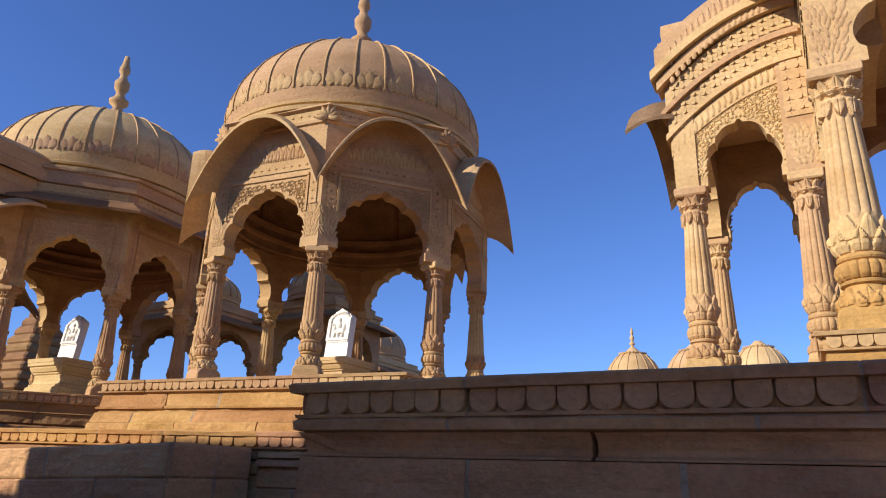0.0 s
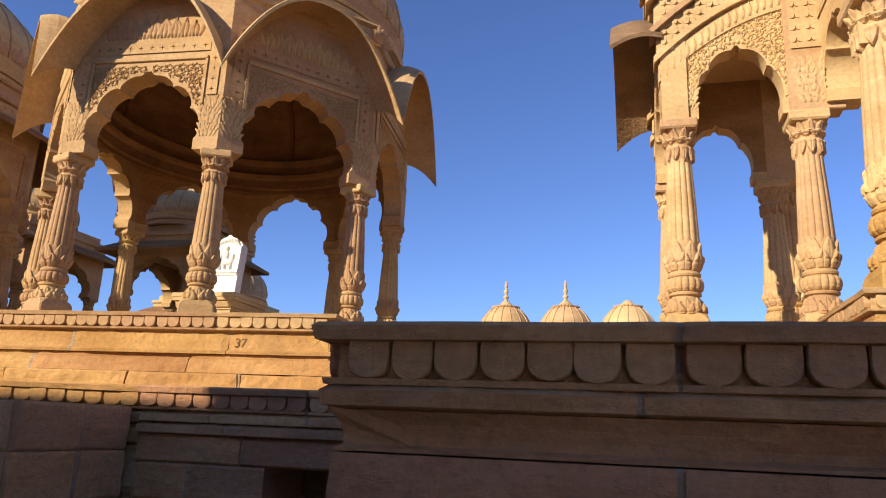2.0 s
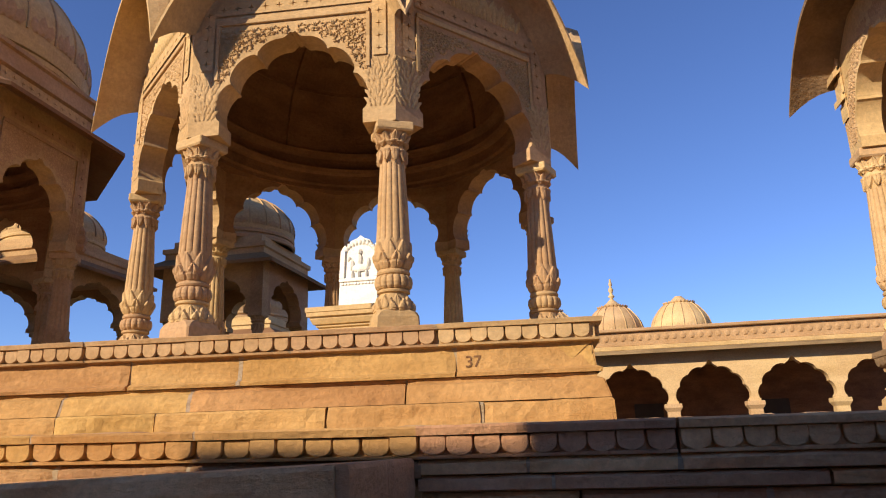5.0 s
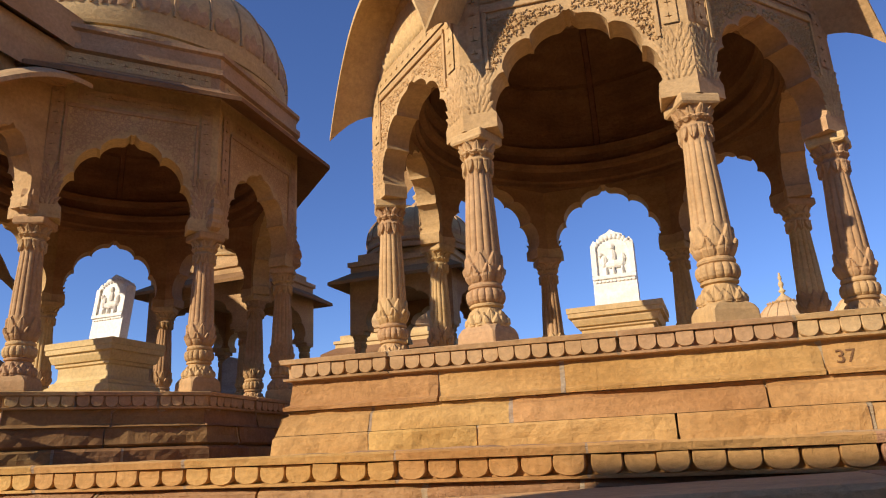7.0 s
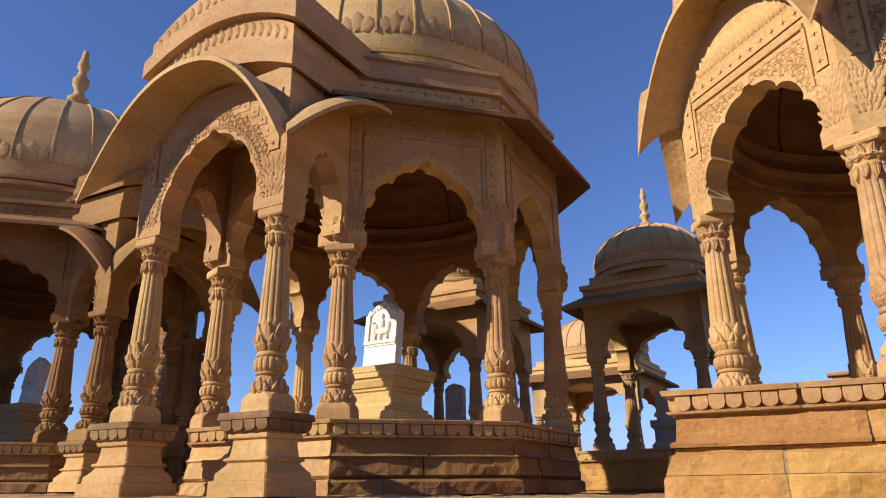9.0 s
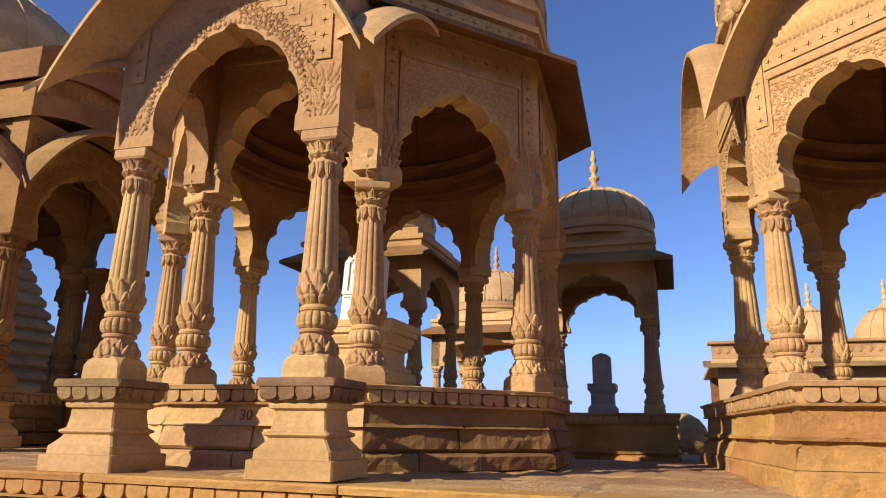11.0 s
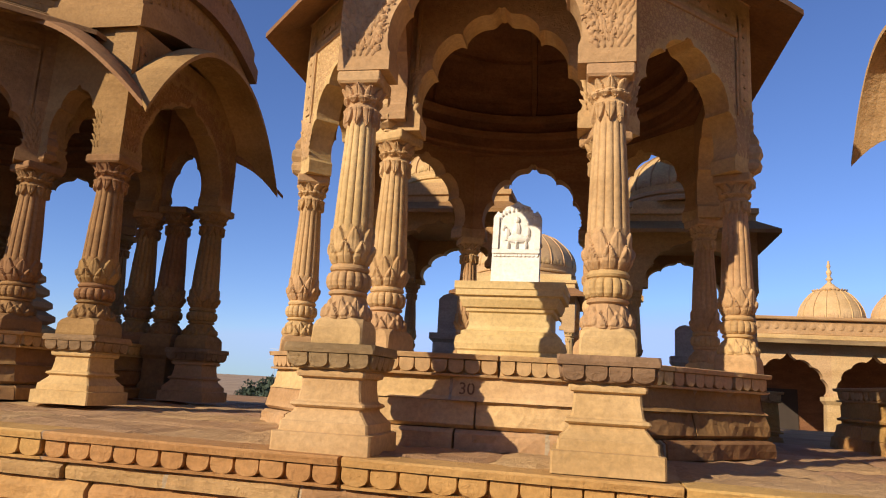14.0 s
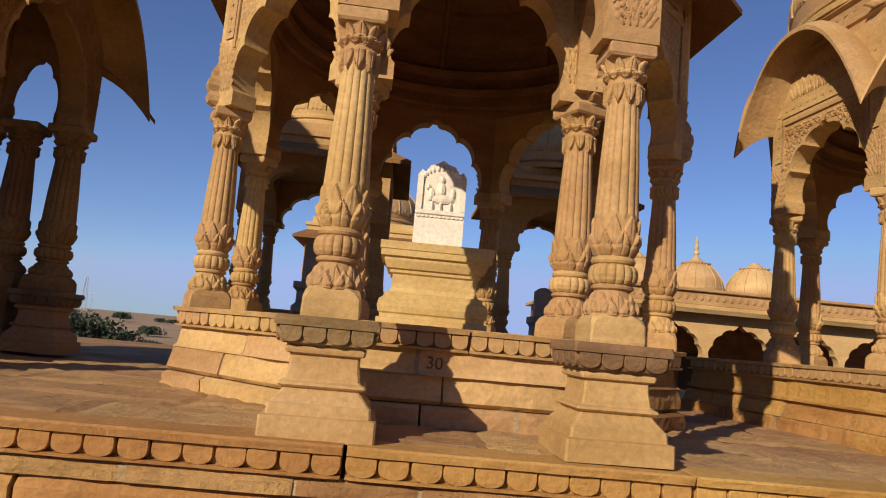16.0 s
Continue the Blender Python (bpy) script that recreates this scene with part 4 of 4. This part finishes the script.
turned(bm, [(2.2 * 1.414, 7.2), (2.75 * 1.414, 7.0), (2.75 * 1.414, 7.08), (2.2 * 1.414, 7.3)], 4, math.pi / 4)
part("eave", bm, PALE, chE)
ribbed_dome(chE, 2.2, 7.7, 2.0, 28, mat=PALE)
porch(chE, pose(-3.6, 0, 0, 0, 0, -90), 1.92, 1.2, 2.69, 4.84, 2.02, COLEP, PALE, hood=False)
for sy in (-1, 1):
    pedestal(chE, pose(-2.42, sy * .96, 0), 2.02, 2.69, .5, PALE)
    put_column(chE, COLEP, pose(-2.42, sy * .96, 2.69))

# smaller chhatris behind
COLS = column_meshes(1.5, 0.10, "s")
for (x, y, half, lab, mt, dr, zz) in ((-10.54, 14.68, .84, "small shaded sandstone chhatri with a stepped attic", SAND, .97, .05), (-14.44, 14.33, 1.0, "small sandstone chhatri with stepped attic in part shade", SAND, .91, .25), (-14.06, 21.67, 1.31, "sunlit domed sandstone chhatri standing far back", PALE, 1.34, -.1)):
    c = thing("small_chhatri", pose(x, y, zz), lab, "pavilion", "chhatris behind")
    square_chhatri(c, half, 2.62, 4.12, COLS, dr, 4, mat=mt)
    square_plinth(c, -half - .3, half + .3, -half - .3, half + .3, 1.2, 2.62, int(x * 3))

# ---- memorial stones ----
def memorial(name, x, y, z, w, h, ped_w, ped_d, ped_h, label):
    t = thing(name, pose(x, y, z), label, "memorial stone")
    bm = bmesh.new()
    p = [(1.06, 0), (1.06, .10), (1.0, .11), (1.0, .15), (1.04, .17), (1.06, .24), (1.03, .32), (.95, .35), (.95, .39), (.86, .41), (.82, .46), (.82, .62), (.88, .64), (.88, .68), (.94, .69), (1.0, .78), (1.0, .82), (1.075, .83), (1.075, .90), (1.1, .91), (1.1, 1.0)]
    loft(bm, [[(sx * ped_w / 2 * k, sy * ped_d / 2 * k, ped_h * q) for sx, sy in ((-1, -1), (1, -1), (1, 1), (-1, 1))] for k, q in p])
    part("pedestal", bm, CREAM, t, "moulded cream stone pedestal")
    bm = bmesh.new()
    d = .13
    o = [(-w / 2, 0), (w / 2, 0), (w / 2, h * .82), (w * .42, h * .88), (w * .34, h * .84), (w * .26, h * .93), (w * .1, h * .96), (0, h), (-w * .1, h * .96), (-w * .26, h * .93), (-w * .34, h * .84), (-w * .42, h * .88), (-w / 2, h * .82)]
    loft(bm, [[(a, yy, ped_h + b) for a, b in o] for yy in (-d / 2, d / 2)])
    slab = part("slab", bm, MARBLE, t, "white carved marble slab leaning back")
    slab.matrix_basis = pose(0, 0, ped_h, -7, 0, 0) @ pose(0, 0, -ped_h - .005)
    bm = bmesh.new()
    # carved niche: border, arch and rounded figure shapes
    for sg in (-1, 1):
        box(bm, min(sg * w * .5, sg * w * .38), max(sg * w * .5, sg * w * .38), -d / 2 - .025, -d / 2, ped_h + h * .42, ped_h + h * .8, .006)
    box(bm, -w * .5, w * .5, -d / 2 - .03, -d / 2, ped_h + h * .37, ped_h + h * .42, .006)
    for k in range(13):
        a = math.pi * (k + .5) / 13
        petal(bm, pose(w * .36 * math.cos(a), -d / 2, ped_h + h * .74 + h * .13 * math.sin(a)) @ pose(0, 0, 0, 0, 90 - math.degrees(a), 0), .05, .06, .03)
    for (px, pz, rx, rz) in ((0.02, .55, .17, .055), (-.12, .6, .05, .08), (.0, .66, .06, .085), (.0, .77, .04, .045), (.14, .62, .035, .07), (-.1, .46, .025, .07), (.0, .46, .025, .07), (.12, .46, .025, .07), (-.16, .68, .035, .035)):
        rows = []
        for i in range(1, 6):
            t2 = math.pi * i / 6
            rows.append([(px * w * 1.7 + rx * w * 1.6 * math.sin(t2) * math.cos(q * math.pi / 4), -d / 2 - .035 * max(0, math.sin(t2) * math.sin(q * math.pi / 4)), ped_h + h * (pz + rz * math.cos(t2))) for q in range(5)])
        loft(bm, rows, False, False, False)
    for k in range(-5, 6):
        scallop(bm, pose(k * w / 11.5, -d / 2, ped_h + h * .37), w / 12, .03, .014)
    part("relief", bm, MARBLE, slab, smooth=False)
    return t


memorial("memorial_stone", -6.43, 9.72, 2.72, .42, .85, .80, .72, .54, "white marble memorial slab on a cream stone pedestal")
memorial("memorial_stone", -12.67, 9.50, 2.72, .49, .93, .97, .79, .79, "tall white marble memorial slab on a moulded cream pedestal")
memorial("memorial_stone", -19.9, 9.17, 2.79, .46, .88, 1.1, .83, .74, "shaded white marble memorial slab on a stone pedestal")


def headstone(x, y, z, w, h, label):
    t = thing("memorial_stone", pose(x, y, z), label, "memorial stone")
    bm = bmesh.new()
    o = [(-w / 2, 0), (w / 2, 0), (w / 2, h * .85), (w * .3, h * .95), (0, h), (-w * .3, h * .95), (-w / 2, h * .85)]
    loft(bm, [[(a, yy, .5 + b) for a, b in o] for yy in (-.07, .07)])
    part("slab", bm, SLATE, t, "grey weathered marble slab")
    bm = bmesh.new()
    loft(bm, [square(w * k, q, .02) for k, q in ((1.5, 0), (1.5, .1), (1.2, .16), (1.2, .34), (1.5, .4), (1.5, .5))])
    part("pedestal", bm, SLATE, t)
    return t


headstone(-10.54, 14.68, 2.67, .31, .52, "grey marble memorial slab on a small pedestal")
headstone(-14.44, 14.33, 2.87, .38, .7, "grey marble memorial slab on a small pedestal")

def painted_number(text, m, size, parent):
    cu = bpy.data.curves.new("painted_number", "FONT")
    cu.body, cu.size, cu.extrude, cu.align_x = text, size, .005, "CENTER"
    cu.materials.append(PAINT)
    ob = new("painted_number", cu)
    ob.parent = parent
    ob.matrix_basis = m
    tagged(ob, "hand-painted house number, faded brown")


painted_number("37", pose(1.45, -2.276, 2.408, 80, 0, 0), .12, chA)
painted_number("30", pose(-.13, -2.153, 2.438, 81, 0, 0), .12, chC)

kiosk = thing("small_dome", pose(-9.25, 18.9, .12), "small weathered stone dome on a square base", "tomb")
bm = bmesh.new()
loft(bm, [square(1.3, .3, .03), square(1.3, 1.75, .03), square(1.5, 1.8, .03), square(1.5, 1.9, .03)])
part("base", bm, ROSE, kiosk)
bm = bmesh.new()
turned(bm, [(.46, 1.88), (.5, 2.05), (.5, 2.2), (.44, 2.4), (.32, 2.56), (.15, 2.66), (.04, 2.7)], 32)
part("dome", bm, ROSE, kiosk, smooth=True)

# ---- domed hall far behind ----
hall = thing("hall", pose(-3.85, 25.38, .3), "low arcaded sandstone hall with three small domes", "building")
bm = bmesh.new()
box(bm, -4.4, 9.0, 1.9, 3, 0, 4.0)
# back wall darkened in colour for the shade under the roof
part("wall", bm, INDOOR_SHADE, hall, "back wall of the arcade, coloured for its shade")
bm = bmesh.new()
box(bm, -4.6, 9.1, -3.2, 3.1, 3.86, 3.98, .02)
part("roof", bm, SAND, hall)
bm = bmesh.new()
box(bm, -4.55, 9.05, -3.1, -2.8, 3.98, 4.36, .02)
box(bm, -4.65, 9.1, -3.2, -2.75, 4.36, 4.45, .02)
for k in range(60):
    petal(bm, pose(-4.4 + k * .22, -3.105, 4.12), .17, .17, .03)
part("parapet", bm, SAND, hall, "carved parapet band")
bm = bmesh.new()
loft(bm, [[(-4.8, -3.42, z0), (9.2, -3.42, z0), (9.2, -2.9, z0 + .16), (-4.8, -2.9, z0 + .16)] for z0 in (3.74, 3.80)])
part("eave", bm, GREY, hall, "thin dark stone eave")
for k in range(6):
    bm = bmesh.new()
    arch_panel(bm, 2.0, 2.45, 2.5, 3.86, .93, .92, -.14, .12, 7, .07)
    o = part("arch", bm, PALE, hall)
    o.matrix_basis = pose(.56 + 2.0 * (k - 2), -2.85, 0)
    bm = bmesh.new()
    loft(bm, [square(.42, 0), square(.42, 1.3), square(.34, 1.4), square(.30, 2.25), square(.42, 2.35), square(.42, 2.45)])
    o = part("pillar", bm, PALE, hall)
    o.matrix_basis = pose(-.44 + 2.0 * (k - 1), -2.85, 0)
for k in range(3):
    bm = bmesh.new()
    box(bm, -.45, .45, -.02, .06, 1.0, 2.7)
    o = part("door", bm, DARK, hall)
    o.matrix_basis = pose(-2.6 + 3.8 * k, 1.88, 0)
for k in range(3):
    dm = ribbed_dome(hall, .86, 4.55, 1.06, 16, .42, .85 if k < 2 else .15, PALE, .12)
    dm.matrix_basis = pose(-1.67 + 1.97 * k, -.3, 0)

tower = thing("stepped_tower", pose(-30.9, 20.2, .2), "weathered stepped stone spire seen between columns", "tower")
for k in range(17):
    bm = bmesh.new()
    w = 3.6 * (1 - (k / 17) ** 1.6) + .5
    z = 1.0 + k * .42
    loft(bm, [square(w * .92, z, .05), square(w, z + .1, .05), square(w, z + .26, .08), square(w * .86, z + .43, .1)])
    # tiers darkened in colour, as the spire is browner and partly in shade
    part("tier", bm, AGED_SHADED, tower)

# ---- distance: scrub and wind turbines ----
def scrub(x, y, r, h, seed, lift=0.0):
    t = thing("bush", pose(x, y, ground_z(x, y) + lift), "dusty green desert bush", "bush", "scrub")
    rnd = random.Random(seed)
    bm = bmesh.new()
    for k in range(5):
        a = rnd.uniform(0, 6.28)
        q = r * rnd.uniform(.3, .8)
        loft(bm, [ring(.05, 0, 5), [(p[0] + q * math.cos(a) * .6, p[1] + q * math.sin(a) * .6, h * .6) for p in ring(.02, 0, 5)]])
    part("stems", bm, DARK, t)
    vs, fs = [], []
    for k in range(1500):
        a, u = rnd.uniform(0, 6.28), rnd.uniform(0, 1) ** .45
        lob = 1 + .35 * math.sin(3 * a + seed) + .2 * math.sin(7 * a)
        e = rnd.uniform(-.1, 1.35)
        c = Vector((r * u * lob * math.cos(a) * math.cos(e * .8), r * u * lob * math.sin(a) * math.cos(e * .8), h * (.25 + .75 * u * math.sin(max(.05, e)))))
        d1 = Vector((rnd.gauss(0, 1), rnd.gauss(0, 1), rnd.gauss(0, 1))).normalized() * r * .1
        d2 = Vector((rnd.gauss(0, 1), rnd.gauss(0, 1), rnd.gauss(0, 1))).normalized() * r * .1
        b = len(vs)
        vs += [c - d1, c + d2, c + d1]
        fs.append((b, b + 1, b + 2))
    me = bpy.data.meshes.new("foliage")
    me.from_pydata(vs, [], fs)
    me.materials.append(LEAF)
    share("foliage", me, t)
    return t


rnd = random.Random(4)
for x, y, r, h, sd in ((-27.0, 34, 1.3, 2.3, 31), (-26.0, 34.3, 1.2, 2.0, 33), (-27.9, 34.4, 1.2, 2.1, 35), (-25.1, 34.6, 1.0, 1.5, 37)):
    scrub(x, y, r, h, sd)
proto = [scrub(-60 - 12 * k, 110 + 14 * k, 2.4, 2.2, k) for k in range(3)]
for k in range(70):
    d, a = rnd.uniform(90, 300), rnd.uniform(-75, 12)
    x, y = -10 + d * math.sin(radians(a)), 8 + d * math.cos(radians(a))
    copy_thing(proto[k % 3], pose(x, y, ground_z(x, y) - .1, 0, 0, rnd.uniform(0, 360)) @ Matrix.Scale(rnd.uniform(.5, 1.1), 4))


def turbine(x, y, h, spin):
    t = thing("wind_turbine", pose(x, y, ground_z(x, y)), "distant three-bladed wind turbine, haze in its colour", "wind turbine", "wind turbines")
    bm = bmesh.new()
    turned(bm, [(h * .022, 0), (h * .012, h)], 16)
    part("tower", bm, HAZED_STEEL, t)
    bm = bmesh.new()
    box(bm, -h * .015, h * .015, -h * .05, h * .04, h, h * 1.03, h * .004)
    part("nacelle", bm, HAZED_STEEL, t)
    for k in range(3):
        bm = bmesh.new()
        loft(bm, [[(-h * .012 * q, -h * .055, z), (h * .012 * q, -h * .055, z), (h * .012 * q, -h * .05, z), (-h * .012 * q, -h * .05, z)] for q, z in ((.6, 0), (1.4, h * .08), (.3, h * .45))])
        b = part("blade", bm, HAZED_STEEL, t)
        b.matrix_basis = pose(0, 0, h * 1.015) @ pose(0, 0, 0, 0, 120 * k + spin, 0)


turbine(-308, 600, 17, 10)
turbine(-303, 600, 24, 35)
turbine(-282, 640, 13, 60)
mast = thing("lattice_mast", pose(-228, 500, ground_z(-228, 500)), "distant steel lattice mast", "mast")
for sx, sy in ((-1, -1), (1, -1), (1, 1), (-1, 1)):
    bm = bmesh.new()
    loft(bm, [[(sx * 2 + p[0], sy * 2 + p[1], 0) for p in square(.3, 0)], [(sx * .5 + p[0], sy * .5 + p[1], 24) for p in square(.2, 0)]])
    part("leg", bm, HAZED_STEEL, mast)
for k in range(9):
    bm = bmesh.new()
    w = 2 - 1.5 * k / 9
    for i in range(4):
        a = [(-w, -w), (w, -w), (w, w), (-w, w)]
        p, q = a[i], a[(i + 1) % 4]
        loft(bm, [[(p[0] + u, p[1] + u, k * 2.6 + v) for u, v in ((-.08, -.08), (.08, -.08), (.08, .08), (-.08, .08))], [(q[0] + u, q[1] + u, k * 2.6 + 2.4 + v) for u, v in ((-.08, -.08), (.08, -.08), (.08, .08), (-.08, .08))]])
    part("brace", bm, HAZED_STEEL, mast)

# ---- stones of terrace and platform ----
def wall_courses(parent, length, m, head, rows, seed, petals, mats, mitre=(0, 0), mean=1.2):
    course(parent, "moulding_stone", length, m, head, cuts_for(length, mean * 1.3, seed), mats[0], mitre, petals, seed=seed)
    for k, prof in enumerate(rows):
        course(parent, "stone", length, m, prof, cuts_for(length, mean * (1.0 if k % 2 else .8), seed + k + 1), mats[1 + k % (len(mats) - 1)], mitre, jig=.012, seed=seed + k + 1, gap=.012)


def edge_head(z, k=1.0):
    return [(.0, z - .176 * k), (.06, z - .172 * k), (.064, z - .155 * k), (.027, z - .152 * k), (.027, z - .056 * k), (.085, z - .05 * k), (.095, z - .012 * k), (.08, z)]


wall_courses(terrace, 2.75, pose(-5.0, 6.62, 0, 0, 0, 2.0), edge_head(TZ), [
    [(.0, 1.727), (.04, 1.732), (.045, 1.785), (.0, 1.811)], [(.0, 1.64), (.045, 1.65), (.05, 1.705), (.0, 1.723)],
    [(.0, 1.44), (.02, 1.455), (.02, 1.615), (.0, 1.635)]], 171, (.15, .104, .04, .026, TZ - .055), (SHADE_LIFT, SHADE_LIFT, SHADE_LIFT, SHADE_LIFT))
# low doorway in the foot of the terrace
for x0, wd, sd in ((-5.0, 1.05, 181), (-2.84, .6, 187)):
    for k, (za, zb) in enumerate(((1.18, 1.435), (.86, 1.175), (.35, .855))):
        course(terrace, "stone", wd, pose(x0, 6.62, 0, 0, 0, 2.0), [(.0, za), (.012, za + .015), (.012, zb - .015), (.0, zb)], cuts_for(wd, .6, sd + k), SHADE_LIFT, (0, 0), back=.7, seed=sd + k, gap=.012, jig=.012)
bm = bmesh.new()
box(bm, -4.96, -2.3, 6.78, 7.44, 1.62, 1.975)
part("core", bm, PAVE, terrace)
wall_courses(terrace, 28.9, pose(-33.877, 5.46, .344, 0, .573, 2.3), edge_head(1.93), [
    [(.0, 1.655), (.04, 1.66), (.045, 1.72), (.0, 1.756)], [(.0, 1.50), (.05, 1.52), (.05, 1.60), (.0, 1.65)],
    [(.0, 1.20), (.0, 1.495)], [(.0, .85), (.02, 1.195)], [(.0, .45), (.03, .845)]], 71, (.165, .104, .04, .026, 1.875), (GOLD, ROSE, GOLD, SAND))
PLAT_ROWS = [[(.03, 1.79), (.062, 1.797), (.068, 1.84), (.04, 1.858)], [(.02, 1.67), (.022, 1.68), (.0, 1.69), (.0, 1.715), (.012, 1.75), (.04, 1.787)],
             [(.03, 1.33), (.03, 1.665)], [(.05, .95), (.05, 1.325)], [(.06, .55), (.06, .945)], [(.08, .1), (.08, .545)]]
wall_courses(platform, 11.1, pose(-2.22, 3.895, 0), edge_head(2.035, 1.04), PLAT_ROWS, 91, (.14, .112, .036, .03, 1.981), (BOUNCE_BROWN, BOUNCE_BROWN, BOUNCE_BROWN), (1, 0), 1.6)
wall_courses(platform, 2.861, pose(-2.405, 6.75, 0, 0, 0, -86.3), edge_head(2.035, 1.04), PLAT_ROWS[:-1], 97, (.14, .112, .036, .03, 1.981), (BOUNCE_BROWN, BOUNCE_BROWN, BOUNCE_BROWN), (0, 1), 1.4)
for k, (za, zb) in enumerate(((1.50, 1.80), (1.17, 1.495), (.84, 1.165), (.5, .835))):
    course(terrace, "stone", 5.7, pose(-10.7, 5.5, -.16, 0, -1.8, 0), [(0, za), (.012, za + .02), (.012, zb - .02), (0, zb)], cuts_for(5.7, 1.25, 300 + k), SHADE_LIFT, (0, 0), back=1.0, seed=300 + k, gap=.014, jig=.015)
    course(terrace, "stone", 1.0, pose(-5.0, 5.5, .02, 0, 0, 90), [(-.01, za), (.0, za + .02), (.0, zb - .02), (-.01, zb)], [.55], SHADE_LIFT, (0, 0), back=.1, seed=320 + k, gap=.014, jig=.01)

# paving: rough, uneven slabs
rnd = random.Random(12)


def floor_at(x, y):
    px = x + .05 * noise.noise(Vector((x * 1.7, y * 1.7, 1)))  + .012 * noise.noise(Vector((x * 9, y * 9, 1)))
    py = y + .05 * noise.noise(Vector((x * 1.7, y * 1.7, 7))) + .012 * noise.noise(Vector((x * 9, y * 9, 7)))
    led = noise.noise(Vector((x * 1.1, y * 2.4, 3))) + .5 * noise.noise(Vector((x * 4, y * 7, 5)))
    z = .010 * noise.noise(Vector((x * 2.2, y * 2.2, 9))) + .006 * noise.noise(Vector((x * 8, y * 8, 2))) + (.009 if led > .12 else 0) - (.010 if led < -.35 else 0)
    return px, py + .0402 * (x + 5), tz(x) + z


y = 6.8
while y < 11.2:
    dy = rnd.uniform(.7, 1.2)
    x = -24.0 + rnd.uniform(0, .8)
    while x < -2.5:
        dx = rnd.uniform(1.0, 2.2)
        bm = bmesh.new()
        nx, ny = int(dx / .075), int(dy / .075)
        lift = rnd.uniform(-.004, .004)
        rows = []
        for j in range(ny + 1):
            r = []
            for i in range(nx + 1):
                p = floor_at(x + dx * i / nx, y + dy * j / ny)
                rim = .014 if i in (0, nx) or j in (0, ny) else 0
                r.append(bm.verts.new((p[0], p[1], p[2] + lift - rim)))
            rows.append(r)
        for r0, r1 in zip(rows, rows[1:]):
            for i in range(nx):
                bm.faces.new((r0[i], r0[i + 1], r1[i + 1], r1[i]))
        link("paving_stone", bm, PAVE, terrace)
        x += dx
    y += dy
